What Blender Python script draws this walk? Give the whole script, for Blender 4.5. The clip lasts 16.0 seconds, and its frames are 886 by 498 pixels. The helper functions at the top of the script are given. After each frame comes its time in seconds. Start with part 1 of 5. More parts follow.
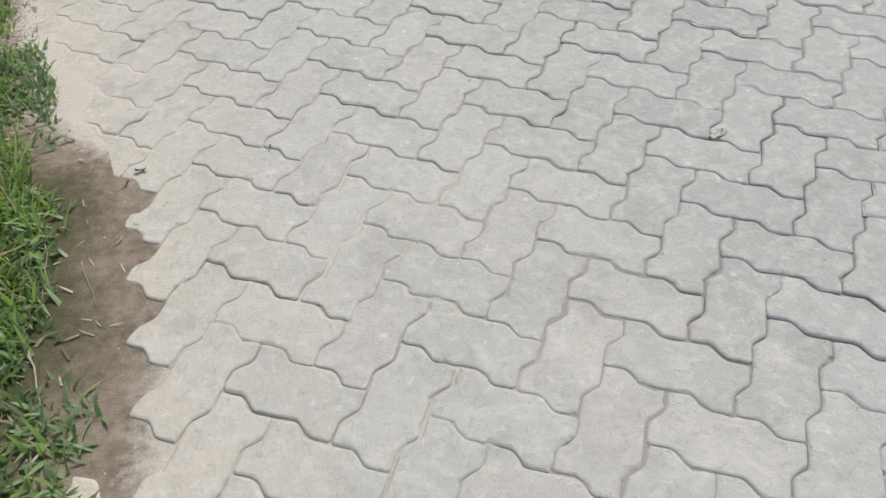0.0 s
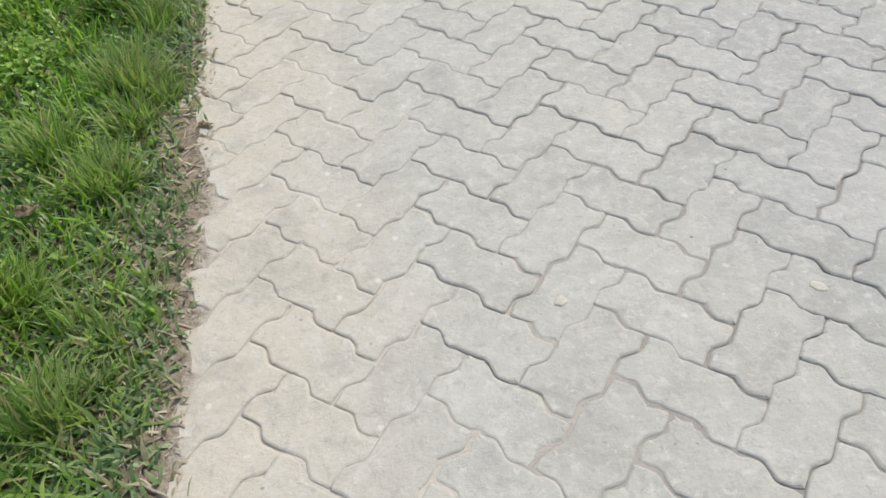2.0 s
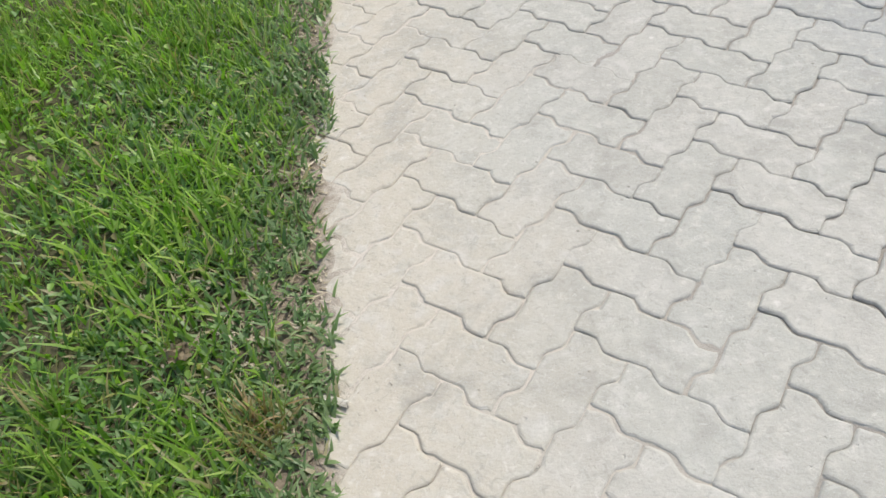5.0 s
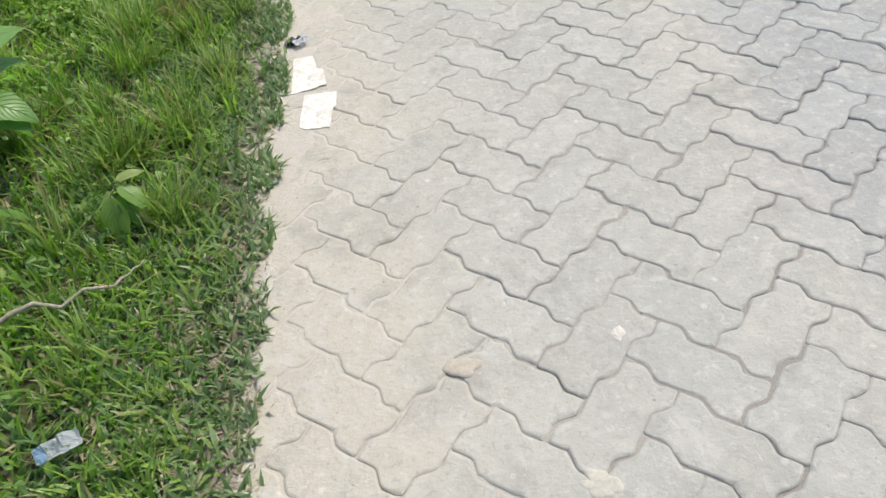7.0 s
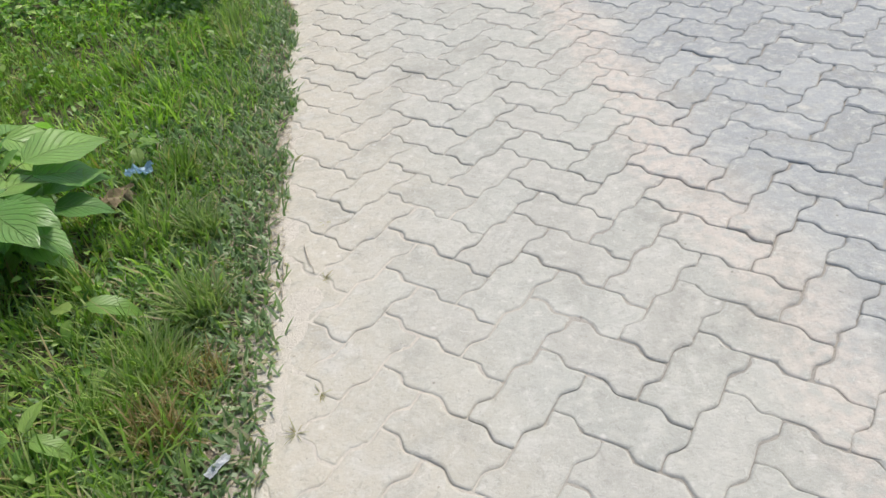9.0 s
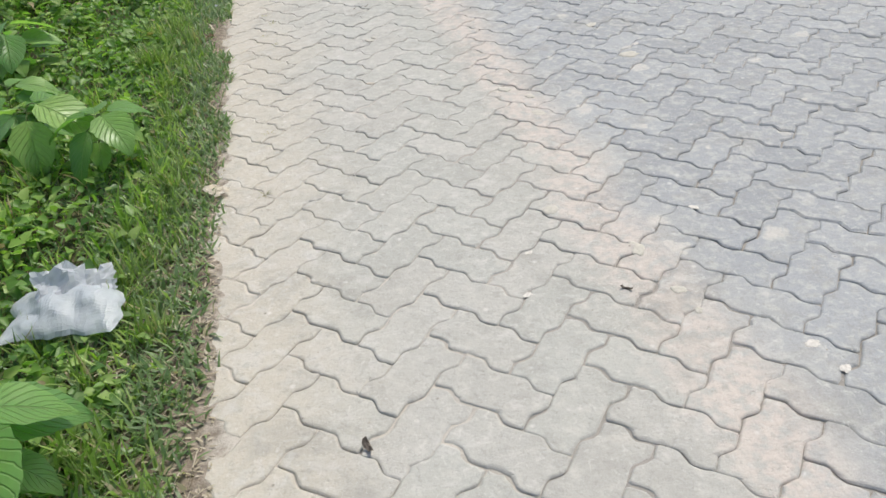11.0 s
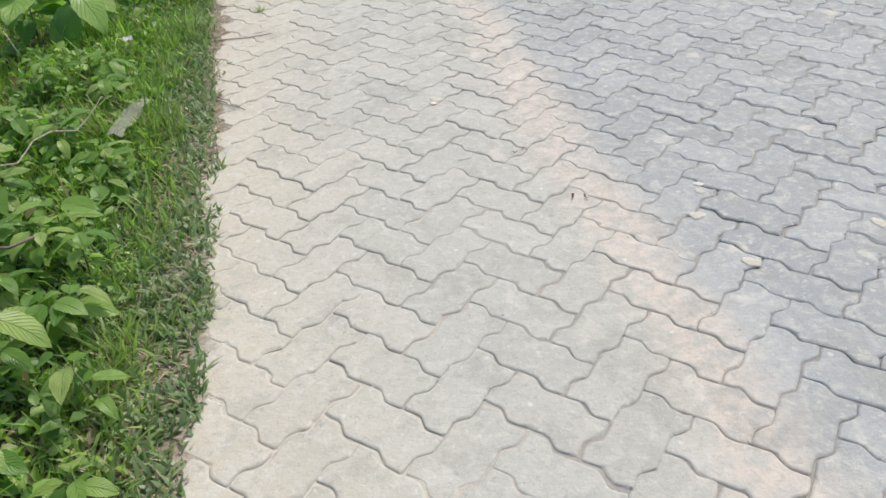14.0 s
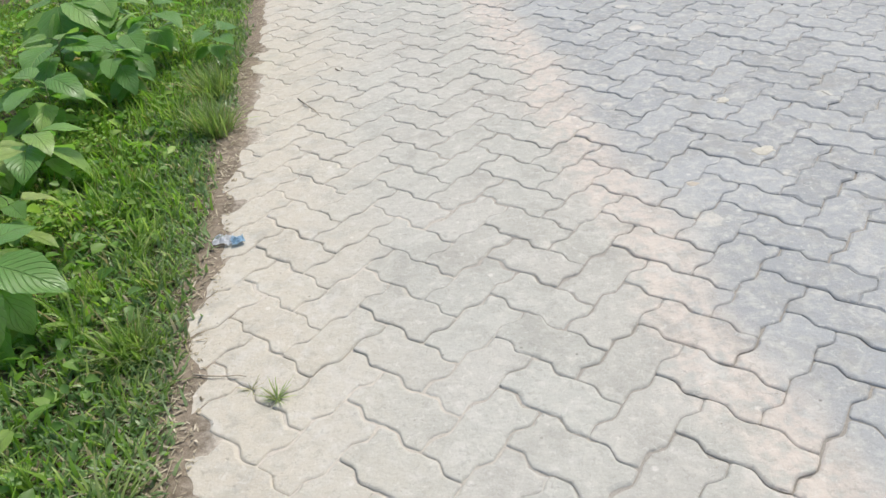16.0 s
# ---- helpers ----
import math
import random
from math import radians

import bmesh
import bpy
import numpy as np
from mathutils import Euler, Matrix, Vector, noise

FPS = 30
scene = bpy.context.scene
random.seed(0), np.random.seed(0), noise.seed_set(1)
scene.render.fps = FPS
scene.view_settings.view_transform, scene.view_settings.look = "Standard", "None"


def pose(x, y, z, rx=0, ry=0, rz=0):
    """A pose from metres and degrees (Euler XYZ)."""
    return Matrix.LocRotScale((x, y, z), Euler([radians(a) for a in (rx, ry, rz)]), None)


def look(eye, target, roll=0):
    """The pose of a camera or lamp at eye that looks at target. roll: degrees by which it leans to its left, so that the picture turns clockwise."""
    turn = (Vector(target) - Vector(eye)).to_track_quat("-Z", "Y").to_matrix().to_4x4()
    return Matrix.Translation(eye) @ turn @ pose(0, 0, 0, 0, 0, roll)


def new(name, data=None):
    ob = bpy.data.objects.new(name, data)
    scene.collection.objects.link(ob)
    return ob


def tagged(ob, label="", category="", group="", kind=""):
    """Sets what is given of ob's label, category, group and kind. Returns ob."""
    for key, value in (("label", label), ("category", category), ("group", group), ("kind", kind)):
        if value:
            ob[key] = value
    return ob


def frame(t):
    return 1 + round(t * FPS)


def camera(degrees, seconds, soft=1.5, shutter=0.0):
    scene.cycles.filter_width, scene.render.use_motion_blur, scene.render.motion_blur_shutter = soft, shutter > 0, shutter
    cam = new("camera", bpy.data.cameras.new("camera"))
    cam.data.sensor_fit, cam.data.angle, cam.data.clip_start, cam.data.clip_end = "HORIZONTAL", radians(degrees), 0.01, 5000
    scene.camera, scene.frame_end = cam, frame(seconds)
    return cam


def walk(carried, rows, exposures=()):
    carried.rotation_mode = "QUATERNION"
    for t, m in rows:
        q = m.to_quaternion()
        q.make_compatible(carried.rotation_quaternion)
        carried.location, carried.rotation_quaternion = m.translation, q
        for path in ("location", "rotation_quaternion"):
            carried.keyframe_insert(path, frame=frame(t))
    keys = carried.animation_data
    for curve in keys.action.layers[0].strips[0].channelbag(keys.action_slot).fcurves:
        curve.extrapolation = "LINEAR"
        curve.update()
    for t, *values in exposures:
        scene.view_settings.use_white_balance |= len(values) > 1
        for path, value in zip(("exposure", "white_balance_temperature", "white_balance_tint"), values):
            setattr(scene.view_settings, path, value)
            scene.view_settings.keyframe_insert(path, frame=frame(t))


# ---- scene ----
# ---------------------------------------------------------------- camera
cam = camera(60.0, 16.0, soft=1.5)
PATH = [
    (0, 0.22, -0.192, 1.263, -17.16, -47.68, 2.06),
    (0.5, 0.252, 0.547, 1.265, -12.8, -48.06, 2.08),
    (1, 0.271, 1.263, 1.26, -9.43, -48.04, 2.39),
    (1.5, 0.177, 1.999, 1.249, -5.33, -47.86, 2.84),
    (2, 0.066, 2.722, 1.258, -4.17, -46.67, 4.02),
    (2.5, -0.033, 3.401, 1.263, -0.868, -44.528, 4.337),
    (3, -0.161, 4.029, 1.26, 0.67, -42.89, 5.75),
    (3.5, -0.26, 4.771, 1.254, 1.7, -45.48, 7.12),
    (4, -0.406, 5.468, 1.259, -0.42, -47.71, 8.65),
    (6.5, -0.539, 8.968, 1.276, -2.33, -45.65, 6.23),
    (7, -0.622, 9.67, 1.281, -1.68, -44.91, 5.94),
    (7.5, -0.621, 10.362, 1.277, -1.17, -43.75, 7.45),
    (8, -0.71, 11.067, 1.276, -0.86, -43.45, 5.53),
    (8.5, -0.791, 11.739, 1.281, -1.44, -41.16, 6.32),
    (11, -1.073, 15.129, 1.301, -5.79, -35.13, 5.16),
    (11.5, -1.168, 15.865, 1.307, -5.53, -35.83, 4.15),
    (12, -1.209, 16.539, 1.294, -4.33, -35.27, 3.15),
    (12.5, -1.27, 17.2, 1.29, -2.57, -35.52, 3.77),
    (13, -1.377, 17.872, 1.285, -3.7, -35.45, 3.33),
    (13.5, -1.418, 18.618, 1.285, -1.74, -35.49, 3.79),
    (14, -1.522, 19.314, 1.286, -3.18, -35.82, 3.26),
    (14.5, -1.603, 20.067, 1.281, -2.22, -35.9, 3.06),
    (15, -1.671, 20.705, 1.284, -1.12, -35.31, 5.03),
    (15.5, -1.72, 21.403, 1.283, 0.53, -34.47, 5.24),
    (16, -1.8, 22.044, 1.284, -0.51, -34.52, 6.34),
]
walk(cam, [(t, pose(x, y, z, 90 + pitch, roll, yaw)) for t, x, y, z, yaw, pitch, roll in PATH], [(0.0, 0.0), (0.5, -0.02), (1.5, 0.0), (2.0, 0.14), (2.6, 0.18), (6.5, 0.22), (8.5, 0.22), (11.0, 0.17), (12.0, 0.1), (13.0, 0.22), (14.0, 0.2), (16.0, 0.25)])

# ---------------------------------------------------------------- sky and sun
SUN_ELEVATION, SUN_HEADING = 60.0, -45.0     # degrees up; degrees to the left of +y
world = bpy.data.worlds.new("sky")
scene.world = world
world.use_nodes = True
wt = world.node_tree
sky = wt.nodes.new("ShaderNodeTexSky")
sky.sky_type = 'NISHITA'
sky.sun_disc = False
sky.sun_elevation = radians(SUN_ELEVATION)
sky.sun_rotation = radians(-SUN_HEADING)
sky.dust_density = 3.0
wt.links.new(sky.outputs[0], wt.nodes["Background"].inputs[0])
wt.nodes["Background"].inputs[1].default_value = 0.15
sun_data = bpy.data.lights.new("sun", 'SUN')
sun_data.energy = 2.7
sun_data.angle = radians(5.0)
sun_data.color = (1.0, 0.96, 0.88)
sun = new("sun", sun_data)
toward = Vector((-math.sin(radians(SUN_HEADING)) * math.cos(radians(SUN_ELEVATION)), math.cos(radians(SUN_HEADING)) * math.cos(radians(SUN_ELEVATION)), math.sin(radians(SUN_ELEVATION))))
sun.matrix_world = look(toward * 30, (0, 0, 0))

# ---------------------------------------------------------------- plan
# The paved road runs along +y and bends gently to the left. The verge lies on its left side.
W, STRETCH = 0.125, 1.02          # half the length of a paver; spread of the rows across the road
EDGE_Y = (-2.0, 0.4, 0.75, 1.05, 1.35, 1.8, 2.1, 3.5, 4.3, 5.0, 5.8, 6.9, 7.5, 9.7, 10.6, 11.2, 12.7, 14.4, 16.3, 17.7, 18.9, 20.4, 22.12, 23.46, 24.48, 25.58, 29.0)
EDGE_X = (-0.30, -0.26, -0.19, -0.11, -0.13, -0.33, -0.39, -0.44, -0.50, -0.58, -0.68, -0.77, -0.83, -1.01, -1.09, -1.15, -1.26, -1.37, -1.57, -1.73, -1.87, -2.06, -2.29, -2.52, -2.66, -2.80, -3.30)
ROAD_WIDTH = 4.3


def edge(y):
    """x of the paved edge at y."""
    return np.interp(y, EDGE_Y, EDGE_X)


def smooth(lo, hi, v):
    u = np.clip((np.asarray(v, float) - lo) / (hi - lo), 0, 1)
    return u * u * (3 - 2 * u)


def lumps(x, y, size, seed=0):
    """Soft value noise for arrays of places, -1 to 1."""
    rng = np.random.default_rng(seed + 7)
    table = rng.uniform(-1, 1, (256, 256))
    u, v = np.asarray(x, float) / size + 1000, np.asarray(y, float) / size + 1000
    i, j = np.floor(u).astype(int), np.floor(v).astype(int)
    fu, fv = u - i, v - j
    fu, fv = fu * fu * (3 - 2 * fu), fv * fv * (3 - 2 * fv)
    a, b = table[i % 256, j % 256], table[(i + 1) % 256, j % 256]
    c, d = table[i % 256, (j + 1) % 256], table[(i + 1) % 256, (j + 1) % 256]
    return (a * (1 - fu) + b * fu) * (1 - fv) + (c * (1 - fu) + d * fu) * fv


def road_z(x, y):
    """Slight hollows and swells of the paved road."""
    return 0.0025 * lumps(x, y, 0.9, 31)


def dusty(y):
    """Share of pale dust drifted over the paved edge, along the road."""
    return np.clip(smooth(1.45, 1.85, y) * (1 - smooth(2.4, 2.9, y)) + smooth(10.0, 11.8, y) * (1 - 0.55 * smooth(15.6, 16.6, y) * (1 - smooth(18.4, 19.6, y)) - 0.35 * smooth(20.5, 21.2, y) * (1 - smooth(22.4, 23.2, y))), 0, 1)


def ground_z(x, y):
    """Height of the earth: bedding sand in the joints, dust banked against the verge, soil beyond."""
    d = x - edge(y) + 0.028 * lumps(x, y, 0.16, 1) + 0.018 * lumps(x, y, 0.05, 2)
    fill = lumps(x, y, 0.17, 26)
    sand = road_z(x, y) - 0.0088 + (0.0026 + 0.0004 * smooth(7.5, 10.5, y)) * (1 - smooth(0.75, 1.6, d)) + 0.0026 * smooth(-0.45, 0.45, fill) + 0.0012 * lumps(x, y, 0.06, 3)
    sand = sand - 0.0022 * smooth(13.8, 15.2, y) * (1 - smooth(0.25, 0.60, d))
    sand = sand - 0.0020 * (1 - smooth(1.35, 1.6, y)) * (1 - smooth(0.20, 0.45, d))
    teeth = smooth(2.7, 3.1, y) * (1 - smooth(5.4, 6.2, y))
    bank = (0.10 + 0.90 * smooth(1.25, 1.6, y)) * (1 - 0.85 * teeth) * (0.0048 + 0.0022 * lumps(x, y, 0.6, 23)) * (1 - smooth(-0.10, 0.12, d))
    drift = d + 0.07 * lumps(x, y, 0.33, 41) + 0.03 * lumps(x, y, 0.11, 42)
    bank = bank + dusty(y) * (0.0029 - 0.0027 * smooth(13.5, 15.5, y) + 0.0016 * smooth(22.6, 23.6, y) + 0.0012 * lumps(x, y, 0.09, 43)) * (1 - smooth(0.04, 0.34, drift)) * smooth(-0.12, 0.02, drift)
    soil = 0.007 * smooth(-0.02, 0.10, -d) + 0.022 * smooth(0.05, 0.5, -d) + 0.012 * smooth(0.05, 0.4, -d) * lumps(x, y, 0.3, 4)
    far = x - edge(y) - ROAD_WIDTH
    return sand + bank + soil + 0.004 * lumps(x, y, 0.035, 5) * smooth(0.0, 0.15, -d) + 0.03 * smooth(0.0, 0.3, far)


def height_at(x, y):
    return float(ground_z(np.array(float(x)), np.array(float(y))))


# ---------------------------------------------------------------- materials
def material(name):
    m = bpy.data.materials.new(name)
    m.use_nodes = True
    t = m.node_tree
    return m, t, t.nodes["Principled BSDF"]


def math_node(t, operation, a, b=0.0, clamp=False):
    n = t.nodes.new("ShaderNodeMath")
    n.operation, n.use_clamp = operation, clamp
    for i, v in enumerate((a, b)):
        if isinstance(v, bpy.types.NodeSocket):
            t.links.new(v, n.inputs[i])
        else:
            n.inputs[i].default_value = v
    return n.outputs[0]


def noise_node(t, scale, detail=4.0, roughness=0.55, vector=None, distortion=0.0):
    n = t.nodes.new("ShaderNodeTexNoise")
    n.inputs["Scale"].default_value, n.inputs["Detail"].default_value = scale, detail
    n.inputs["Roughness"].default_value, n.inputs["Distortion"].default_value = roughness, distortion
    if vector:
        t.links.new(vector, n.inputs["Vector"])
    return n.outputs["Fac"]


def ramp(t, fac, lo, hi):
    """0 below lo, 1 above hi."""
    n = t.nodes.new("ShaderNodeMapRange")
    n.interpolation_type = 'SMOOTHSTEP'
    t.links.new(fac, n.inputs["Value"])
    n.inputs["From Min"].default_value, n.inputs["From Max"].default_value = lo, hi
    return n.outputs["Result"]


def mix(t, fac, a, b, blend='MIX'):
    n = t.nodes.new("ShaderNodeMix")
    n.data_type, n.blend_type = 'RGBA', blend
    for s, v in ((n.inputs[0], fac), (n.inputs[6], a), (n.inputs[7], b)):
        if isinstance(v, bpy.types.NodeSocket):
            t.links.new(v, s)
        else:
            s.default_value = v if isinstance(v, float) else (*v, 1.0)
    return n.outputs[2]


def bump(t, height, strength, distance, bsdf, normal=None):
    n = t.nodes.new("ShaderNodeBump")
    n.inputs["Strength"].default_value, n.inputs["Distance"].default_value = strength, distance
    t.links.new(height, n.inputs["Height"])
    if normal:
        t.links.new(normal, n.inputs["Normal"])
    t.links.new(n.outputs[0], bsdf.inputs["Normal"])
    return n.outputs[0]


def place(t):
    return t.nodes.new("ShaderNodeNewGeometry").outputs["Position"]


def off_edge(t, position):
    """Distance to the right of the paved edge, which bends as a parabola."""
    s = t.nodes.new("ShaderNodeSeparateXYZ")
    t.links.new(position, s.inputs[0])
    y = s.outputs["Y"]
    curve = math_node(t, 'MULTIPLY', math_node(t, 'ADD', math_node(t, 'MULTIPLY', y, 0.00158), 0.0582), y)
    return math_node(t, 'ADD', math_node(t, 'ADD', s.outputs["X"], curve), 0.244), y


def paver_material():
    """Worn grey concrete, sandy dust near the verge and along the wheel line, scuffs and small pale stones."""
    m, t, b = material("paver_concrete")
    p = place(t)
    d, y = off_edge(t, p)
    info = t.nodes.new("ShaderNodeObjectInfo").outputs["Random"]
    island = t.nodes.new("ShaderNodeNewGeometry").outputs["Random Per Island"]
    own = math_node(t, 'FRACT', math_node(t, 'ADD', info, island))
    grain, patch, cloud = noise_node(t, 420, 3, 0.7, p), noise_node(t, 26, 5, 0.6, p), noise_node(t, 2.2, 4, 0.55, p)
    base = mix(t, own, (0.394, 0.386, 0.341), (0.442, 0.433, 0.384))
    other = math_node(t, 'FRACT', math_node(t, 'MULTIPLY', own, 7.31))
    base = mix(t, math_node(t, 'MULTIPLY', ramp(t, other, 0.55, 0.95), 0.17), base, (0.350, 0.362, 0.335))
    base = mix(t, math_node(t, 'MULTIPLY', math_node(t, 'SUBTRACT', 1.0, ramp(t, other, 0.20, 0.60)), 0.24), base, (0.462, 0.430, 0.388))
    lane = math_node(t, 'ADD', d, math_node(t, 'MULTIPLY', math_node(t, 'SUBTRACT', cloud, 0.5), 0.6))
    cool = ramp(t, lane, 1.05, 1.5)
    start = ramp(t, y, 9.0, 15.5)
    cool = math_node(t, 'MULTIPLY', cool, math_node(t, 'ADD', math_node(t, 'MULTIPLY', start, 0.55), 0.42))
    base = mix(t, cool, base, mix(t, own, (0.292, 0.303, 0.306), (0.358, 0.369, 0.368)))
    # dust beside the verge
    wob = math_node(t, 'ADD', math_node(t, 'MULTIPLY', math_node(t, 'SUBTRACT', patch, 0.5), 0.35), math_node(t, 'MULTIPLY', math_node(t, 'SUBTRACT', cloud, 0.5), 0.5))
    near = math_node(t, 'SUBTRACT', 1.0, ramp(t, math_node(t, 'ADD', d, wob), 0.02, 0.62))
    base = mix(t, math_node(t, 'MULTIPLY', near, 0.78), base, (0.50, 0.450, 0.360))
    # sandy line between the wheel tracks
    line = math_node(t, 'ABSOLUTE', math_node(t, 'SUBTRACT', math_node(t, 'ADD', d, math_node(t, 'MULTIPLY', wob, 0.45)), 1.20))
    line = math_node(t, 'MULTIPLY', math_node(t, 'SUBTRACT', 1.0, ramp(t, line, 0.03, 0.17)), start)
    line = math_node(t, 'MULTIPLY', line, ramp(t, patch, 0.30, 0.62))
    base = mix(t, math_node(t, 'MULTIPLY', line, 0.82), base, (0.56, 0.475, 0.405))
    # blotches and grain
    base = mix(t, math_node(t, 'MULTIPLY', ramp(t, patch, 0.46, 0.70), 0.46), base, (0.55, 0.53, 0.465))
    base = mix(t, math_node(t, 'MULTIPLY', ramp(t, noise_node(t, 7.5, 5, 0.65, p), 0.50, 0.70), 0.46), base, (0.30, 0.292, 0.258))
    base = mix(t, math_node(t, 'MULTIPLY', ramp(t, grain, 0.45, 0.75), 0.22), base, (0.66, 0.65, 0.62))
    spots = t.nodes.new("ShaderNodeTexVoronoi")
    spots.inputs["Scale"].default_value = 24
    t.links.new(p, spots.inputs["Vector"])
    pick = t.nodes.new("ShaderNodeSeparateColor")
    t.links.new(spots.outputs["Color"], pick.inputs[0])
    spot = math_node(t, 'MULTIPLY', ramp(t, pick.outputs[0], 0.90, 0.93), math_node(t, 'SUBTRACT', 1.0, ramp(t, spots.outputs["Distance"], 0.08, 0.24)))
    base = mix(t, math_node(t, 'MULTIPLY', spot, 0.55), base, (0.66, 0.64, 0.59))
    dark = math_node(t, 'MULTIPLY', math_node(t, 'SUBTRACT', 1.0, ramp(t, pick.outputs[1], 0.05, 0.07)), math_node(t, 'SUBTRACT', 1.0, ramp(t, spots.outputs["Distance"], 0.03, 0.13)))
    base = mix(t, math_node(t, 'MULTIPLY', dark, 0.6), base, (0.10, 0.09, 0.075))
    speck = noise_node(t, 150, 2, 0.5, p)
    base = mix(t, math_node(t, 'MULTIPLY', ramp(t, speck, 0.72, 0.80), 0.06), base, (0.20, 0.19, 0.165))
    base = mix(t, math_node(t, 'MULTIPLY', math_node(t, 'SUBTRACT', 1.0, ramp(t, speck, 0.24, 0.33)), 0.25), base, (0.66, 0.64, 0.59))
    smear = noise_node(t, 11, 5, 0.6, p, 1.2)
    base = mix(t, math_node(t, 'MULTIPLY', ramp(t, smear, 0.54, 0.68), 0.46), base, (0.54, 0.525, 0.48))
    stain = noise_node(t, 3.4, 6, 0.7, p, 0.6)
    base = mix(t, math_node(t, 'MULTIPLY', ramp(t, stain, 0.53, 0.66), 0.30), base, (0.27, 0.262, 0.230))
    flake = noise_node(t, 48, 4, 0.62, p, 0.8)
    base = mix(t, math_node(t, 'MULTIPLY', ramp(t, flake, 0.57, 0.66), 0.36), base, (0.29, 0.282, 0.250))
    base = mix(t, math_node(t, 'MULTIPLY', math_node(t, 'SUBTRACT', 1.0, ramp(t, flake, 0.32, 0.41)), 0.42), base, (0.60, 0.585, 0.53))
    # pale mortar spatter, thickest towards the middle of the road
    warp = t.nodes.new("ShaderNodeVectorMath")
    warp.operation = 'ADD'
    t.links.new(p, warp.inputs[0])
    spread = t.nodes.new("ShaderNodeTexNoise")
    spread.inputs["Scale"].default_value = 21.0
    shrink = t.nodes.new("ShaderNodeVectorMath")
    shrink.operation = 'SCALE'
    shrink.inputs[3].default_value = 0.075
    t.links.new(p, spread.inputs["Vector"])
    t.links.new(spread.outputs["Color"], shrink.inputs[0])
    t.links.new(shrink.outputs[0], warp.inputs[1])
    drops = t.nodes.new("ShaderNodeTexVoronoi")
    drops.inputs["Scale"].default_value = 6.5
    t.links.new(warp.outputs[0], drops.inputs["Vector"])
    which = t.nodes.new("ShaderNodeSeparateColor")
    t.links.new(drops.outputs["Color"], which.inputs[0])
    size = math_node(t, 'ADD', math_node(t, 'MULTIPLY', which.outputs[1], 0.20), 0.06)
    drop = math_node(t, 'SUBTRACT', 1.0, ramp(t, math_node(t, 'SUBTRACT', drops.outputs["Distance"], size), -0.05, 0.05))
    drop = math_node(t, 'MULTIPLY', math_node(t, 'MULTIPLY', drop, ramp(t, which.outputs[0], 0.66, 0.74)), ramp(t, flake, 0.30, 0.52))
    drop = math_node(t, 'MULTIPLY', drop, math_node(t, 'MULTIPLY', ramp(t, d, 0.55, 1.15), math_node(t, 'ADD', math_node(t, 'MULTIPLY', start, 0.75), 0.25)))
    base = mix(t, math_node(t, 'MULTIPLY', drop, 0.62), base, (0.60, 0.565, 0.49))
    base = mix(t, 1.0, base, (0.938, 0.942, 0.938), 'MULTIPLY')
    t.links.new(base, b.inputs["Base Color"])
    b.inputs["Roughness"].default_value = 0.93
    b.inputs["Specular IOR Level"].default_value = 0.25
    h = math_node(t, 'ADD', math_node(t, 'MULTIPLY', noise_node(t, 95, 5, 0.65, p), 0.75), math_node(t, 'MULTIPLY', grain, 0.16))
    h = math_node(t, 'ADD', h, math_node(t, 'MULTIPLY', noise_node(t, 24, 3, 0.5, p), 1.1))
    pits = math_node(t, 'MULTIPLY', ramp(t, noise_node(t, 62, 3, 0.6, p), 0.64, 0.78), -0.7)
    bump(t, math_node(t, 'ADD', h, pits), 0.72, 0.0046, b)
    return m


